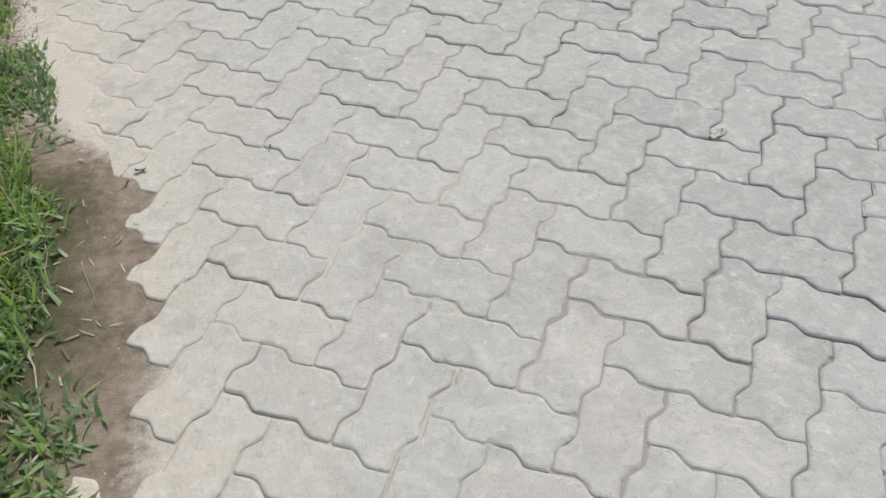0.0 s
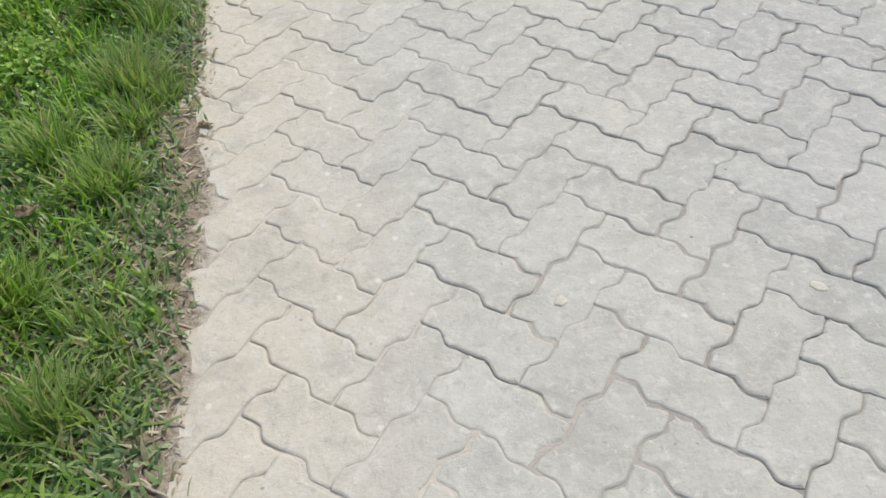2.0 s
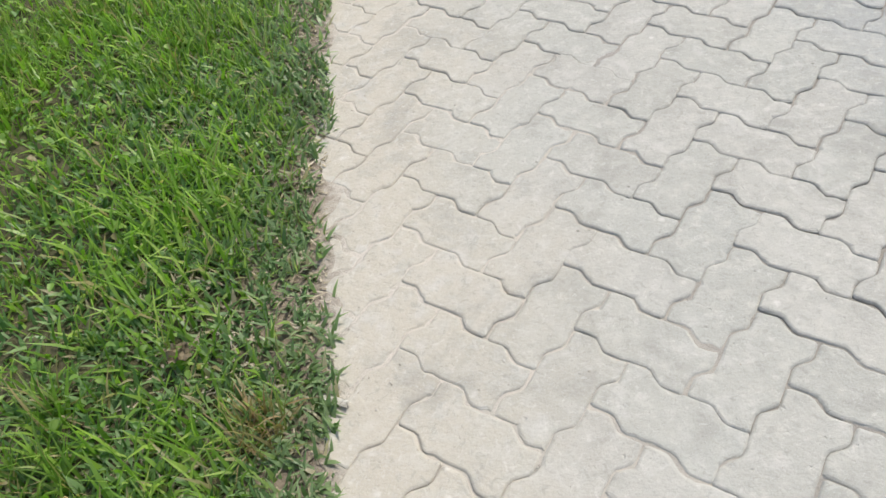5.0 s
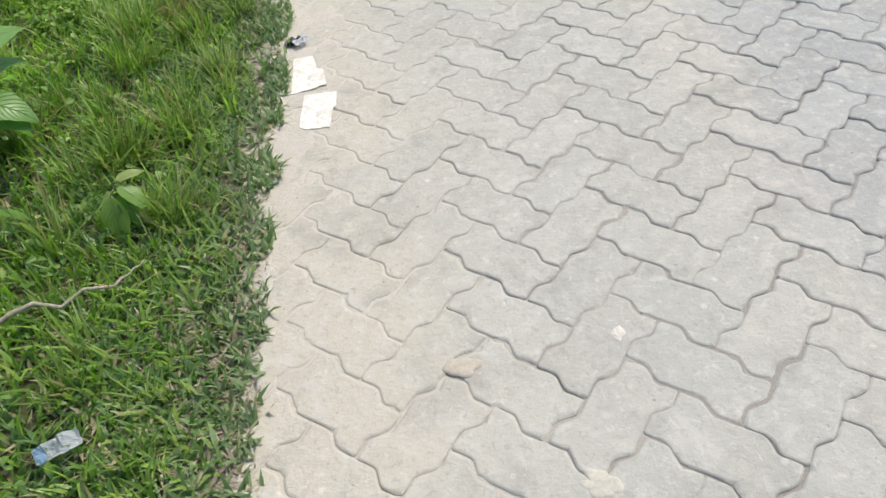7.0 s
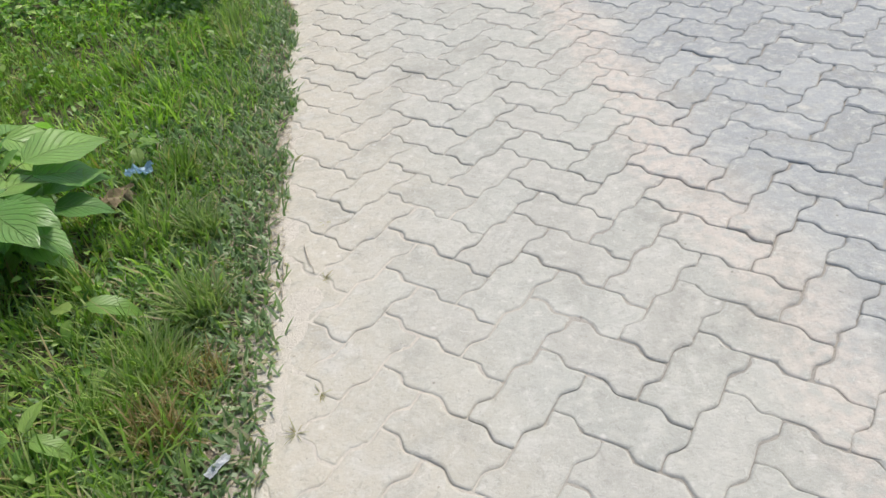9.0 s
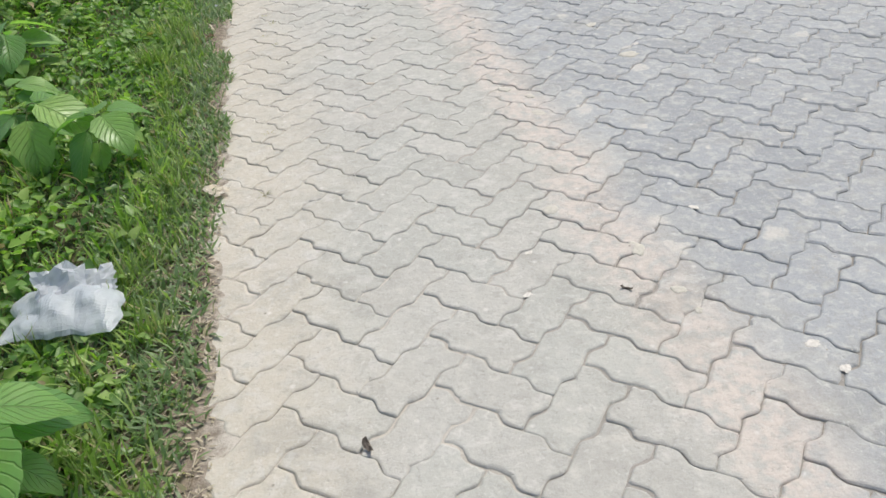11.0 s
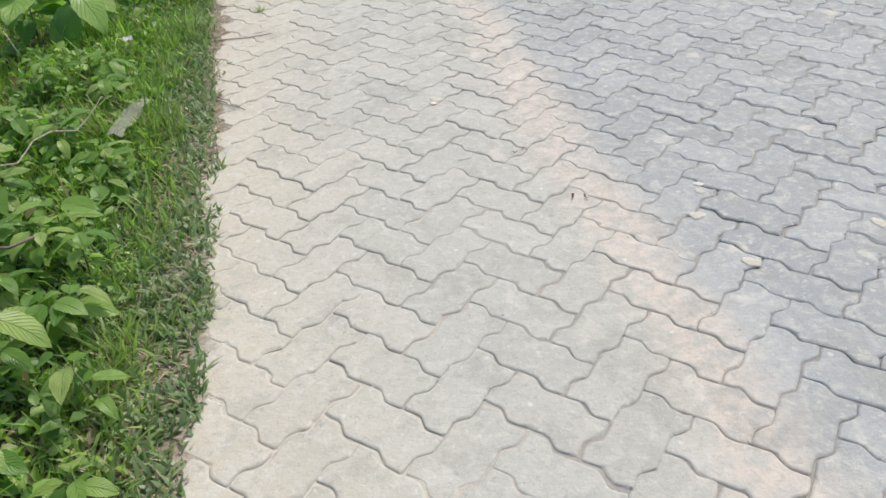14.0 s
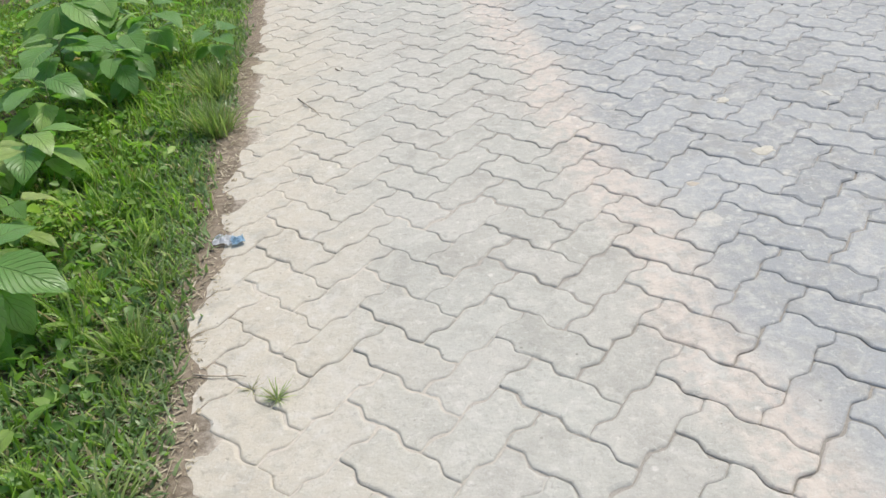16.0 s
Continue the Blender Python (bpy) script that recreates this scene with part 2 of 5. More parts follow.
def ground_material():
    """Brown trodden soil; pale sand where it fills the joints."""
    m, t, b = material("sandy_soil")
    p = place(t)
    at = t.nodes.new("ShaderNodeAttribute")
    at.attribute_name = "off_edge"
    d = at.outputs["Fac"]
    fine, patch, cloud = noise_node(t, 260, 4, 0.7, p), noise_node(t, 38, 6, 0.65, p), noise_node(t, 5, 4, 0.6, p)
    soil = mix(t, ramp(t, patch, 0.3, 0.7), (0.145, 0.117, 0.086), (0.270, 0.226, 0.170))
    soil = mix(t, math_node(t, 'MULTIPLY', ramp(t, cloud, 0.4, 0.65), 0.5), soil, (0.31, 0.258, 0.197))
    # dead thatch under the grass, its colour darkened for the shade between blades
    shaded_thatch = mix(t, patch, (0.050, 0.052, 0.026), (0.110, 0.106, 0.052))
    soil = mix(t, math_node(t, 'MULTIPLY', math_node(t, 'SUBTRACT', 1.0, ramp(t, math_node(t, 'ADD', d, math_node(t, 'MULTIPLY', math_node(t, 'SUBTRACT', cloud, 0.5), 0.3)), -0.32, -0.12)), 0.9), soil, shaded_thatch)
    sand = mix(t, fine, (0.46, 0.424, 0.360), (0.59, 0.548, 0.470))
    deep = mix(t, fine, (0.25, 0.234, 0.206), (0.39, 0.366, 0.322))
    side = math_node(t, 'ADD', d, math_node(t, 'MULTIPLY', math_node(t, 'SUBTRACT', patch, 0.5), 0.16))
    filled = mix(t, ramp(t, math_node(t, 'ADD', d, math_node(t, 'MULTIPLY', math_node(t, 'SUBTRACT', cloud, 0.5), 0.9)), 0.28, 0.95), sand, deep)
    base = mix(t, ramp(t, side, -0.10, 0.03), soil, filled)
    base = mix(t, math_node(t, 'MULTIPLY', ramp(t, fine, 0.58, 0.8), 0.25), base, (0.44, 0.39, 0.32))
    t.links.new(base, b.inputs["Base Color"])
    b.inputs["Roughness"].default_value = 0.97
    b.inputs["Specular IOR Level"].default_value = 0.15
    bump(t, math_node(t, 'ADD', fine, math_node(t, 'MULTIPLY', patch, 1.6)), 0.7, 0.006, b)
    return m


def leaf_material(name, shades, dry=(0.30, 0.24, 0.11), dry_share=0.06, dusty=0.0, gloss=0.45, thin=0.35, veins=False, per_object=False):
    """Living leaves: a range of greens from leaf to leaf, some dry, light shining through."""
    m, t, b = material(name)
    g = t.nodes.new("ShaderNodeNewGeometry")
    pick = g.outputs["Random Per Island"]
    if per_object:
        pick = math_node(t, 'FRACT', math_node(t, 'ADD', pick, t.nodes.new("ShaderNodeObjectInfo").outputs["Random"]))
    cr = t.nodes.new("ShaderNodeValToRGB")
    t.links.new(pick, cr.inputs[0])
    els = cr.color_ramp.elements
    els[0].color, els[1].color = (*shades[0], 1), (*shades[-1], 1)
    for i, s in enumerate(shades[1:-1]):
        els.new((i + 1) / (len(shades) - 1)).color = (*s, 1)
    p = g.outputs["Position"]
    col = mix(t, math_node(t, 'MULTIPLY', ramp(t, noise_node(t, 3.2, 3, 0.5, p), 0.38, 0.68), 0.45), cr.outputs[0], shades[0])
    other = math_node(t, 'FRACT', math_node(t, 'MULTIPLY', pick, 37.7))
    col = mix(t, ramp(t, other, 1.0 - dry_share, 1.001 - dry_share * 0.8), col, dry)
    col = mix(t, math_node(t, 'MULTIPLY', ramp(t, noise_node(t, 60, 3, 0.6, p), 0.35, 0.8), 0.25), col, (0.16, 0.19, 0.06))
    if dusty:
        d, y = off_edge(t, p)
        dust = math_node(t, 'MULTIPLY', ramp(t, math_node(t, 'ADD', d, math_node(t, 'MULTIPLY', math_node(t, 'SUBTRACT', other, 0.5), 0.25)), -0.42, -0.05), dusty)
        col = mix(t, dust, col, (0.36, 0.36, 0.27))
    if veins:
        uv = t.nodes.new("ShaderNodeUVMap")
        s = t.nodes.new("ShaderNodeSeparateXYZ")
        t.links.new(uv.outputs[0], s.inputs[0])
        across = math_node(t, 'ABSOLUTE', math_node(t, 'SUBTRACT', s.outputs[0], 0.5))
        slant = math_node(t, 'SUBTRACT', s.outputs[1], math_node(t, 'MULTIPLY', across, 0.75))
        saw = math_node(t, 'ABSOLUTE', math_node(t, 'SUBTRACT', math_node(t, 'FRACT', math_node(t, 'MULTIPLY', slant, 9.0)), 0.5))
        rib = math_node(t, 'SUBTRACT', 1.0, ramp(t, saw, 0.0, 0.16))
        mid = math_node(t, 'SUBTRACT', 1.0, ramp(t, across, 0.0, 0.03))
        vein = math_node(t, 'MAXIMUM', math_node(t, 'MULTIPLY', rib, 0.55), mid)
        col = mix(t, math_node(t, 'MULTIPLY', vein, 0.40), col, (0.34, 0.46, 0.18))
        bump(t, math_node(t, 'MULTIPLY', vein, -1.0), 0.8, 0.006, b)
    t.links.new(col, b.inputs["Base Color"])
    b.inputs["Roughness"].default_value = gloss
    b.inputs["Specular IOR Level"].default_value = 0.5
    tr = t.nodes.new("ShaderNodeBsdfTranslucent")
    t.links.new(mix(t, 1.0, col, (1.0, 1.25, 0.55), 'MULTIPLY'), tr.inputs["Color"])
    mx = t.nodes.new("ShaderNodeMixShader")
    mx.inputs[0].default_value = thin
    t.links.new(b.outputs[0], mx.inputs[1])
    t.links.new(tr.outputs[0], mx.inputs[2])
    t.links.new(mx.outputs[0], t.nodes["Material Output"].inputs["Surface"])
    return m


def plain_material(name, low, high, scale=60.0, rough=0.7, relief=0.3, distance=0.002, metal=0.0):
    m, t, b = material(name)
    co = t.nodes.new("ShaderNodeTexCoord").outputs["Object"]
    n = noise_node(t, scale, 5, 0.65, co)
    col = mix(t, ramp(t, n, 0.3, 0.7), low, high)
    col = mix(t, math_node(t, 'MULTIPLY', ramp(t, noise_node(t, scale * 6, 3, 0.6, co), 0.5, 0.75), 0.25), col, tuple(v * 0.6 for v in low))
    t.links.new(col, b.inputs["Base Color"])
    b.inputs["Roughness"].default_value, b.inputs["Metallic"].default_value = rough, metal
    bump(t, n, relief, distance, b)
    return m


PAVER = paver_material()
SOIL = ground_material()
GRASS = leaf_material("grass_blade", [(0.140, 0.265, 0.032), (0.225, 0.395, 0.050), (0.330, 0.510, 0.075), (0.470, 0.600, 0.150)], dusty=0.30, dry=(0.46, 0.38, 0.18), dry_share=0.06, thin=0.50, gloss=0.36)
TUFT = leaf_material("tuft_blade", [(0.100, 0.190, 0.032), (0.195, 0.315, 0.058), (0.310, 0.430, 0.100), (0.480, 0.540, 0.210)], dry=(0.44, 0.33, 0.17), dry_share=0.10, dusty=0.36, thin=0.5, gloss=0.5)
TURF = leaf_material("creeping_grass_leaf", [(0.080, 0.180, 0.050), (0.155, 0.285, 0.090), (0.300, 0.420, 0.180)], dusty=0.26, dry=(0.42, 0.36, 0.22), dry_share=0.12, thin=0.38, gloss=0.42)
WEED = leaf_material("weed_leaf", [(0.070, 0.170, 0.030), (0.145, 0.295, 0.046), (0.255, 0.430, 0.074), (0.390, 0.525, 0.140)], dry_share=0.02, dusty=0.25, thin=0.45)
HERB = leaf_material("herb_leaf", [(0.150, 0.300, 0.045), (0.280, 0.440, 0.080), (0.460, 0.560, 0.150)], dry_share=0.05, thin=0.5)
BROAD = leaf_material("broad_leaf", [(0.130, 0.290, 0.075), (0.225, 0.420, 0.100), (0.385, 0.550, 0.155)], dry_share=0.0, veins=True, thin=0.45, gloss=0.36, per_object=True)
SMALL = leaf_material("sapling_leaf", [(0.130, 0.275, 0.048), (0.205, 0.370, 0.068), (0.330, 0.475, 0.110), (0.420, 0.500, 0.170)], dry_share=0.0, veins=True, thin=0.45, gloss=0.40, per_object=True)
LITTER = leaf_material("dry_litter", [(0.26, 0.21, 0.15), (0.42, 0.36, 0.26), (0.58, 0.51, 0.40)], dry=(0.14, 0.11, 0.075), dry_share=0.12, thin=0.1, gloss=0.8)
WITHERED = leaf_material("withered_blade", [(0.20, 0.20, 0.07), (0.34, 0.27, 0.12), (0.40, 0.24, 0.13), (0.28, 0.34, 0.10)], dry=(0.46, 0.33, 0.19), dry_share=0.25, thin=0.4, gloss=0.6)
STEM = plain_material("green_stem", (0.075, 0.12, 0.03), (0.13, 0.18, 0.05))
TWIG = plain_material("grey_twig", (0.22, 0.19, 0.14), (0.42, 0.37, 0.29), 90)


# ---------------------------------------------------------------- helpers of this scene
def part(name, bm, mat, parent=None, label=""):
    """Links a bmesh as one mesh object, under a thing or a part if one is given."""
    me = bpy.data.meshes.new(name)
    bm.to_mesh(me)
    bm.free()
    me.materials.append(mat)
    ob = new(name, me)
    if parent:
        ob.parent = parent
    return tagged(ob, label)


def sheet(name, verts, faces, mat, shade_smooth=False):
    me = bpy.data.meshes.new(name)
    me.from_pydata([tuple(v) for v in verts], [], [tuple(f) for f in faces])
    me.materials.append(mat)
    if shade_smooth:
        me.polygons.foreach_set("use_smooth", [True] * len(me.polygons))
    return new(name, me)


def bulk(name, verts, tris, mat):
    """One mesh from arrays of places and triangles."""
    verts, tris = np.ascontiguousarray(verts, np.float32), np.ascontiguousarray(tris, np.int32)
    me = bpy.data.meshes.new(name)
    me.vertices.add(len(verts))
    me.vertices.foreach_set("co", verts.ravel())
    me.loops.add(tris.size)
    me.loops.foreach_set("vertex_index", tris.ravel())
    me.polygons.add(len(tris))
    me.polygons.foreach_set("loop_start", np.arange(0, tris.size, 3, dtype=np.int32))
    me.polygons.foreach_set("loop_total", np.full(len(tris), 3, np.int32))
    me.update(calc_edges=True)
    me.validate()
    me.materials.append(mat)
    return new(name, me)


# ---------------------------------------------------------------- ground
def build_ground():
    across = np.unique(np.r_[-220, -90, -40, -18, -9, -5, -3.5, np.arange(-2.6, -0.6, 0.05), np.arange(-0.6, 0.35, 0.016), np.arange(0.35, 1.2, 0.05), np.arange(1.2, 2.4, 0.10), np.arange(2.4, 4.7, 0.25), 6, 9, 18, 40, 90, 220].round(4))
    along = np.unique(np.r_[-220, -90, -40, -18, -9, -5, -3, np.arange(-1.5, 28.5, 0.028), 30, 34, 40, 60, 110, 240].round(4))
    D, Y = np.meshgrid(across, along)
    X = D + edge(Y)
    Z = ground_z(X, Y)
    n = len(across)
    verts = np.stack([X.ravel(), Y.ravel(), Z.ravel()], 1)
    i = (np.arange(len(along) - 1)[:, None] * n + np.arange(n - 1)[None]).ravel()
    tris = np.concatenate([np.stack([i, i + 1, i + n + 1], 1), np.stack([i, i + n + 1, i + n], 1)])
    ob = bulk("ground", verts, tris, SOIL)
    ob.data.attributes.new("off_edge", 'FLOAT', 'POINT').data.foreach_set("value", (D + 0.045 * dusty(Y) * (1 - smooth(13.5, 15.0, Y)) - 0.03 * smooth(14.5, 16.0, Y) - 0.035 * smooth(21.2, 22.2, Y) - 0.03 * smooth(2.4, 2.9, Y) * (1 - smooth(9.5, 10.5, Y)) - 0.10 * (1 - smooth(1.35, 1.65, Y))).ravel().astype(np.float32))
    tagged(ob, "brown trodden soil with pale sand banked along the paving", "ground", kind="structure")


build_ground()


# ---------------------------------------------------------------- paving
A, B = np.array((STRETCH, -1.0)) / math.sqrt(2) * W, np.array((STRETCH, 1.0)) / math.sqrt(2) * W
KNEE, STEP = 0.36, 0.085


def unit_edge(p, q, side):
    """Start and two knees of one wavy edge; side: which way it first swings."""
    p, q = np.array(p, float), np.array(q, float)
    along = q - p
    out = np.array((-along[1], along[0])) * side
    return [p, p + along * KNEE + out * STEP, p + along * (1 - KNEE) - out * STEP]


def outline(long_a):
    """The outline of a paver round its middle, in metres; it lies along A or along B."""
    na, nb = (2, 1) if long_a else (1, 2)
    pts = []
    for i in range(na):
        pts += unit_edge((i, 0), (i + 1, 0), 1)
    for j in range(nb):
        pts += unit_edge((na, j), (na, j + 1), 1)
    for i in range(na, 0, -1):
        pts += unit_edge((i, nb), (i - 1, nb), 1)
    for j in range(nb, 0, -1):
        pts += unit_edge((0, j), (0, j - 1), 1)
    pts = np.array(pts) - (na / 2, nb / 2)
    return pts[:, :1] * A + pts[:, 1:] * B


def inward(pts, by):
    """The outline moved inward."""
    before, after = np.roll(pts, 1, 0), np.roll(pts, -1, 0)
    e1, e2 = pts - before, after - pts
    n1 = np.stack([-e1[:, 1], e1[:, 0]], 1) / np.linalg.norm(e1, axis=1)[:, None]
    n2 = np.stack([-e2[:, 1], e2[:, 0]], 1) / np.linalg.norm(e2, axis=1)[:, None]
    n = n1 + n2
    n /= (n * n1).sum(1)[:, None]
    by = np.broadcast_to(by, (len(pts),))
    return pts + n * by[:, None]


def paver_rings(long_a, rng, fine):
    """Side, worn rim and top of one paver; the fine ones have chipped, uneven edges."""
    base = outline(long_a)
    if fine:
        ahead = np.roll(base, -1, 0)
        base = np.stack([base * (1 - u) + ahead * u for u in (0.13, 0.5, 0.87)], 1).reshape(-1, 2)
    k = len(base)
    wander = np.interp(np.arange(k), np.linspace(0, k, 13), np.r_[rng.normal(0, 0.0011, 12), 0])
    rough = np.clip(wander + rng.normal(0, 0.0006, k), -0.0004, 0.004) + (rng.uniform(0, 1, k) < 0.10) * rng.uniform(0.001, 0.0050, k)
    rings = [np.c_[inward(base, 0.0004), np.full(k, -0.03)], np.c_[inward(base, 0.0006 + rough * 0.8), -0.0040 - rng.uniform(0, 0.0016, k)]]
    if fine:
        rings.append(np.c_[inward(base, 0.0030 + rough * 1.3), -0.0012 - rng.uniform(0, 0.0008, k)])
    rings.append(np.c_[inward(base, 0.0064 + rough * 1.8), np.zeros(k)])
    ring = np.arange(k)
    nxt = (ring + 1) % k
    quads = [(a + r * k, b + r * k, b + (r + 1) * k, a + (r + 1) * k) for r in range(len(rings) - 1) for a, b in zip(ring, nxt)]
    last = (len(rings) - 1) * k
    return np.concatenate(rings), quads + [tuple(range(last, last + k))]


def build_paving():
    rng = np.random.default_rng(3)
    shapes = {}
    for long_a in (True, False):
        for v in range(22):
            verts, faces = paver_rings(long_a, rng, v < 16)
            me = bpy.data.meshes.new("paver")
            me.from_pydata([tuple(p) for p in verts], [], faces)
            me.materials.append(PAVER)
            me.update()
            shapes[long_a, v] = (verts, faces, me)
    road = new("pavement")
    tagged(road, "grey zigzag concrete pavers laid in a herringbone, dusty at the verge", "pavement", kind="structure")
    joined_v, joined_f, count, singles = [], [], 0, []
    for j in range(-60, 260):
        for i in range(-260, 90):
            if (i + j) % 4 == 0:
                long_a, mid = True, (i + 1) * A + (j + 0.5) * B
            elif (i + j) % 4 == 2:
                long_a, mid = False, (i + 0.5) * A + (j + 1) * B
            else:
                continue
            x, y = mid
            if not -1.2 < y < 28.2:
                continue
            d = x - edge(y)
            if not (-0.085 if y > 1.5 else 0.01) < d < ROAD_WIDTH:
                continue
            v = int(rng.integers(16)) if d < 1.75 else 16 + int(rng.integers(6))
            tilt = rng.normal(0, 0.0058, 2)
            turn = rng.normal(0, 0.009)
            z = rng.normal(0, 0.0008) + float(road_z(x, y))
            shift = rng.normal(0, 0.0014, 2)
            m = Matrix.LocRotScale((x + shift[0], y + shift[1], z), Euler((tilt[0], tilt[1], turn)), None)
            if 0.52 < d < 0.86 and 0.3 < y < 26.5 and len(singles) < 300:
                singles.append((long_a, v, m))
                continue
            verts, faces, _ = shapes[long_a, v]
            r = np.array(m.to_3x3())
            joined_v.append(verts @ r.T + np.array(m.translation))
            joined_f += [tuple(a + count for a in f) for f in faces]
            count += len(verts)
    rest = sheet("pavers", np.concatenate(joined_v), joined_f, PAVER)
    rest.parent = road
    tagged(rest, "field of interlocking grey concrete pavers", kind="stuff")
    for long_a, v, m in singles:
        ob = new("paver", shapes[long_a, v][2])
        ob.parent = road
        ob.matrix_basis = m


build_paving()


# ---------------------------------------------------------------- verge: grass and weeds
def blades(rng, root, length, width, lean, heading, bend, segments=3):
    """Grass blades as tapered, bent strips. Arrays of one value a blade."""
    n = len(root)
    out_dir = np.stack([np.cos(heading), np.sin(heading), np.zeros(n)], 1)
    side = np.stack([-np.sin(heading), np.cos(heading), np.zeros(n)], 1)
    twist = rng.uniform(-0.9, 0.9, n)
    side = side * np.cos(twist)[:, None] + out_dir * np.sin(twist)[:, None]
    verts, pos, angle = [], root.copy(), lean.copy()
    for s in range(segments + 1):
        w = width * (1.0, 0.92, 0.62, 0.0)[s] if segments == 3 else width * (0.9, 0.8, 0.0)[s]
        if s < segments:
            verts += [pos - side * (w / 2)[:, None], pos + side * (w / 2)[:, None]]
        else:
            verts += [pos]
        step = length / segments
        pos = pos + (out_dir * np.sin(angle)[:, None] + np.array((0, 0, 1.0)) * np.cos(angle)[:, None]) * step[:, None]
        angle = angle + bend / segments
    k = len(verts)
    v = np.stack(verts, 1).reshape(-1, 3)
    base = (np.arange(n) * k)[:, None]
    tris = []
    for s in range(segments - 1):
        a = 2 * s
        tris += [base + (a, a + 1, a + 3), base + (a, a + 3, a + 2)]
    a = 2 * (segments - 1)
    tris.append(base + (a, a + 1, a + 2))
    return v, np.concatenate(tris)


def leaves(rng, root, length, width, heading, pitch, fold=0.25, droop=0.4):
    """Small pointed leaves, folded along the midrib. Arrays of one value a leaf."""
    n = len(root)
    out_dir = np.stack([np.cos(heading), np.sin(heading), np.zeros(n)], 1)
    side = np.stack([-np.sin(heading), np.cos(heading), np.zeros(n)], 1)
    up = np.array((0, 0, 1.0))
    fwd = out_dir * np.cos(pitch)[:, None] + up * np.sin(pitch)[:, None]
    nor = -out_dir * np.sin(pitch)[:, None] + up * np.cos(pitch)[:, None]
    roll = rng.normal(0, 0.35, n)
    side, nor = side * np.cos(roll)[:, None] + nor * np.sin(roll)[:, None], nor * np.cos(roll)[:, None] - side * np.sin(roll)[:, None]
    L, Wd = length[:, None], width[:, None]
    pts = [root,
           root + fwd * L * 0.30 - side * Wd * 0.48 + nor * Wd * fold,
           root + fwd * L * 0.30 + side * Wd * 0.48 + nor * Wd * fold,
           root + fwd * L * 0.38,
           root + fwd * L * 0.68 - side * Wd * 0.36 + nor * (Wd * fold * 0.7 - L * droop * 0.10),
           root + fwd * L * 0.68 + side * Wd * 0.36 + nor * (Wd * fold * 0.7 - L * droop * 0.10),
           root + fwd * L - nor * L * droop * 0.35]
    v = np.stack(pts, 1).reshape(-1, 3)
    base = (np.arange(n) * 7)[:, None]
    faces = ((0, 3, 1), (0, 2, 3), (1, 3, 4), (2, 5, 3), (3, 6, 4), (3, 5, 6))
    return v, np.concatenate([base + f for f in faces])


def scatter(rng, n, d_lo, d_hi, y_lo, y_hi, power=1.0):
    """n places on the verge, d metres off the paved edge (negative: into the verge)."""
    y = rng.uniform(y_lo, y_hi, n)
    d = d_hi + (d_lo - d_hi) * rng.uniform(0, 1, n) ** power
    return d + edge(y), y, d


def on_ground(x, y, lift=0.0):
    return np.stack([x, y, ground_z(x, y) + lift], 1)


# share of low weeds and of long grass along the verge
def weediness(x, y):
    d = x - edge(y)
    far = smooth(15.2, 16.8, y) * (1 - 0.75 * smooth(20.6, 22.2, y)) + 0.17
    far = far + 0.16 * smooth(0.35, 0.7, -d) * (1 - smooth(14.0, 15.0, y))
    return np.clip(far * smooth(0.16, 0.42, -d) + 0.25 * smooth(0.1, 0.8, lumps(x, y, 0.5, 21)) * smooth(0.3, 0.6, -d), 0, 1)


BARE = ((1.22, 0.48, 0.205), (24.5, 2.4, 0.085), (13.5, 1.0, 0.025), (17.0, 0.9, 0.045), (19.15, 0.28, 0.10), (18.32, 0.20, 0.05), (5.50, 0.14, 0.13), (4.38, 0.16, 0.11), (5.00, 2.10, 0.055), (9.72, 0.16, 0.10), (2.30, 0.20, 0.10), (22.05, 0.16, 0.05))

GAPS = ((-1.91, 13.69, 0.07), (-2.04, 13.28, 0.1), (-2.18, 13.95, 0.06), (-2.07, 13.48, 0.05), (-1.36, 6.27, 0.05), (-1.36, 5.93, 0.05), (-2.77, 21.23, 0.09), (-2.65, 21.21, 0.07), (-2.87, 21.38, 0.08), (-3.42, 22.81, 0.1), (-3.01, 20.79, 0.09), (-3.34, 21.09, 0.1))


def bare_soil(d, y):
    """Trodden patches beside the paving where nothing grows: 1 inside."""
    worn = np.zeros(np.shape(y))
    for middle, reach, deep in BARE:
        worn = np.maximum(worn, (1 - smooth(deep - 0.05, deep + 0.07, -d)) * (1 - smooth(reach * 0.7, reach * 1.25, np.abs(y - middle))))
    for gap_x, gap_y, reach in GAPS:
        worn = np.maximum(worn, 0.85 * (1 - smooth(reach * 0.5, reach * 1.2, np.hypot(d + edge(y) - gap_x, y - gap_y))))
    return worn

HERBS = ((-2.0, 12.95, 0.16), (-1.91, 13.02, 0.1), (-2.0, 12.76, 0.14), (-1.29, 5.65, 0.13), (-1.3, 5.53, 0.12), (-2.05, 12.33, 0.15), (-1.97, 12.98, 0.13), (-3.49, 24.65, 0.14), (-3.27, 24.15, 0.14), (-3.37, 24.75, 0.12), (-1.27, 5.18, 0.16), (-1.14, 4.78, 0.12))


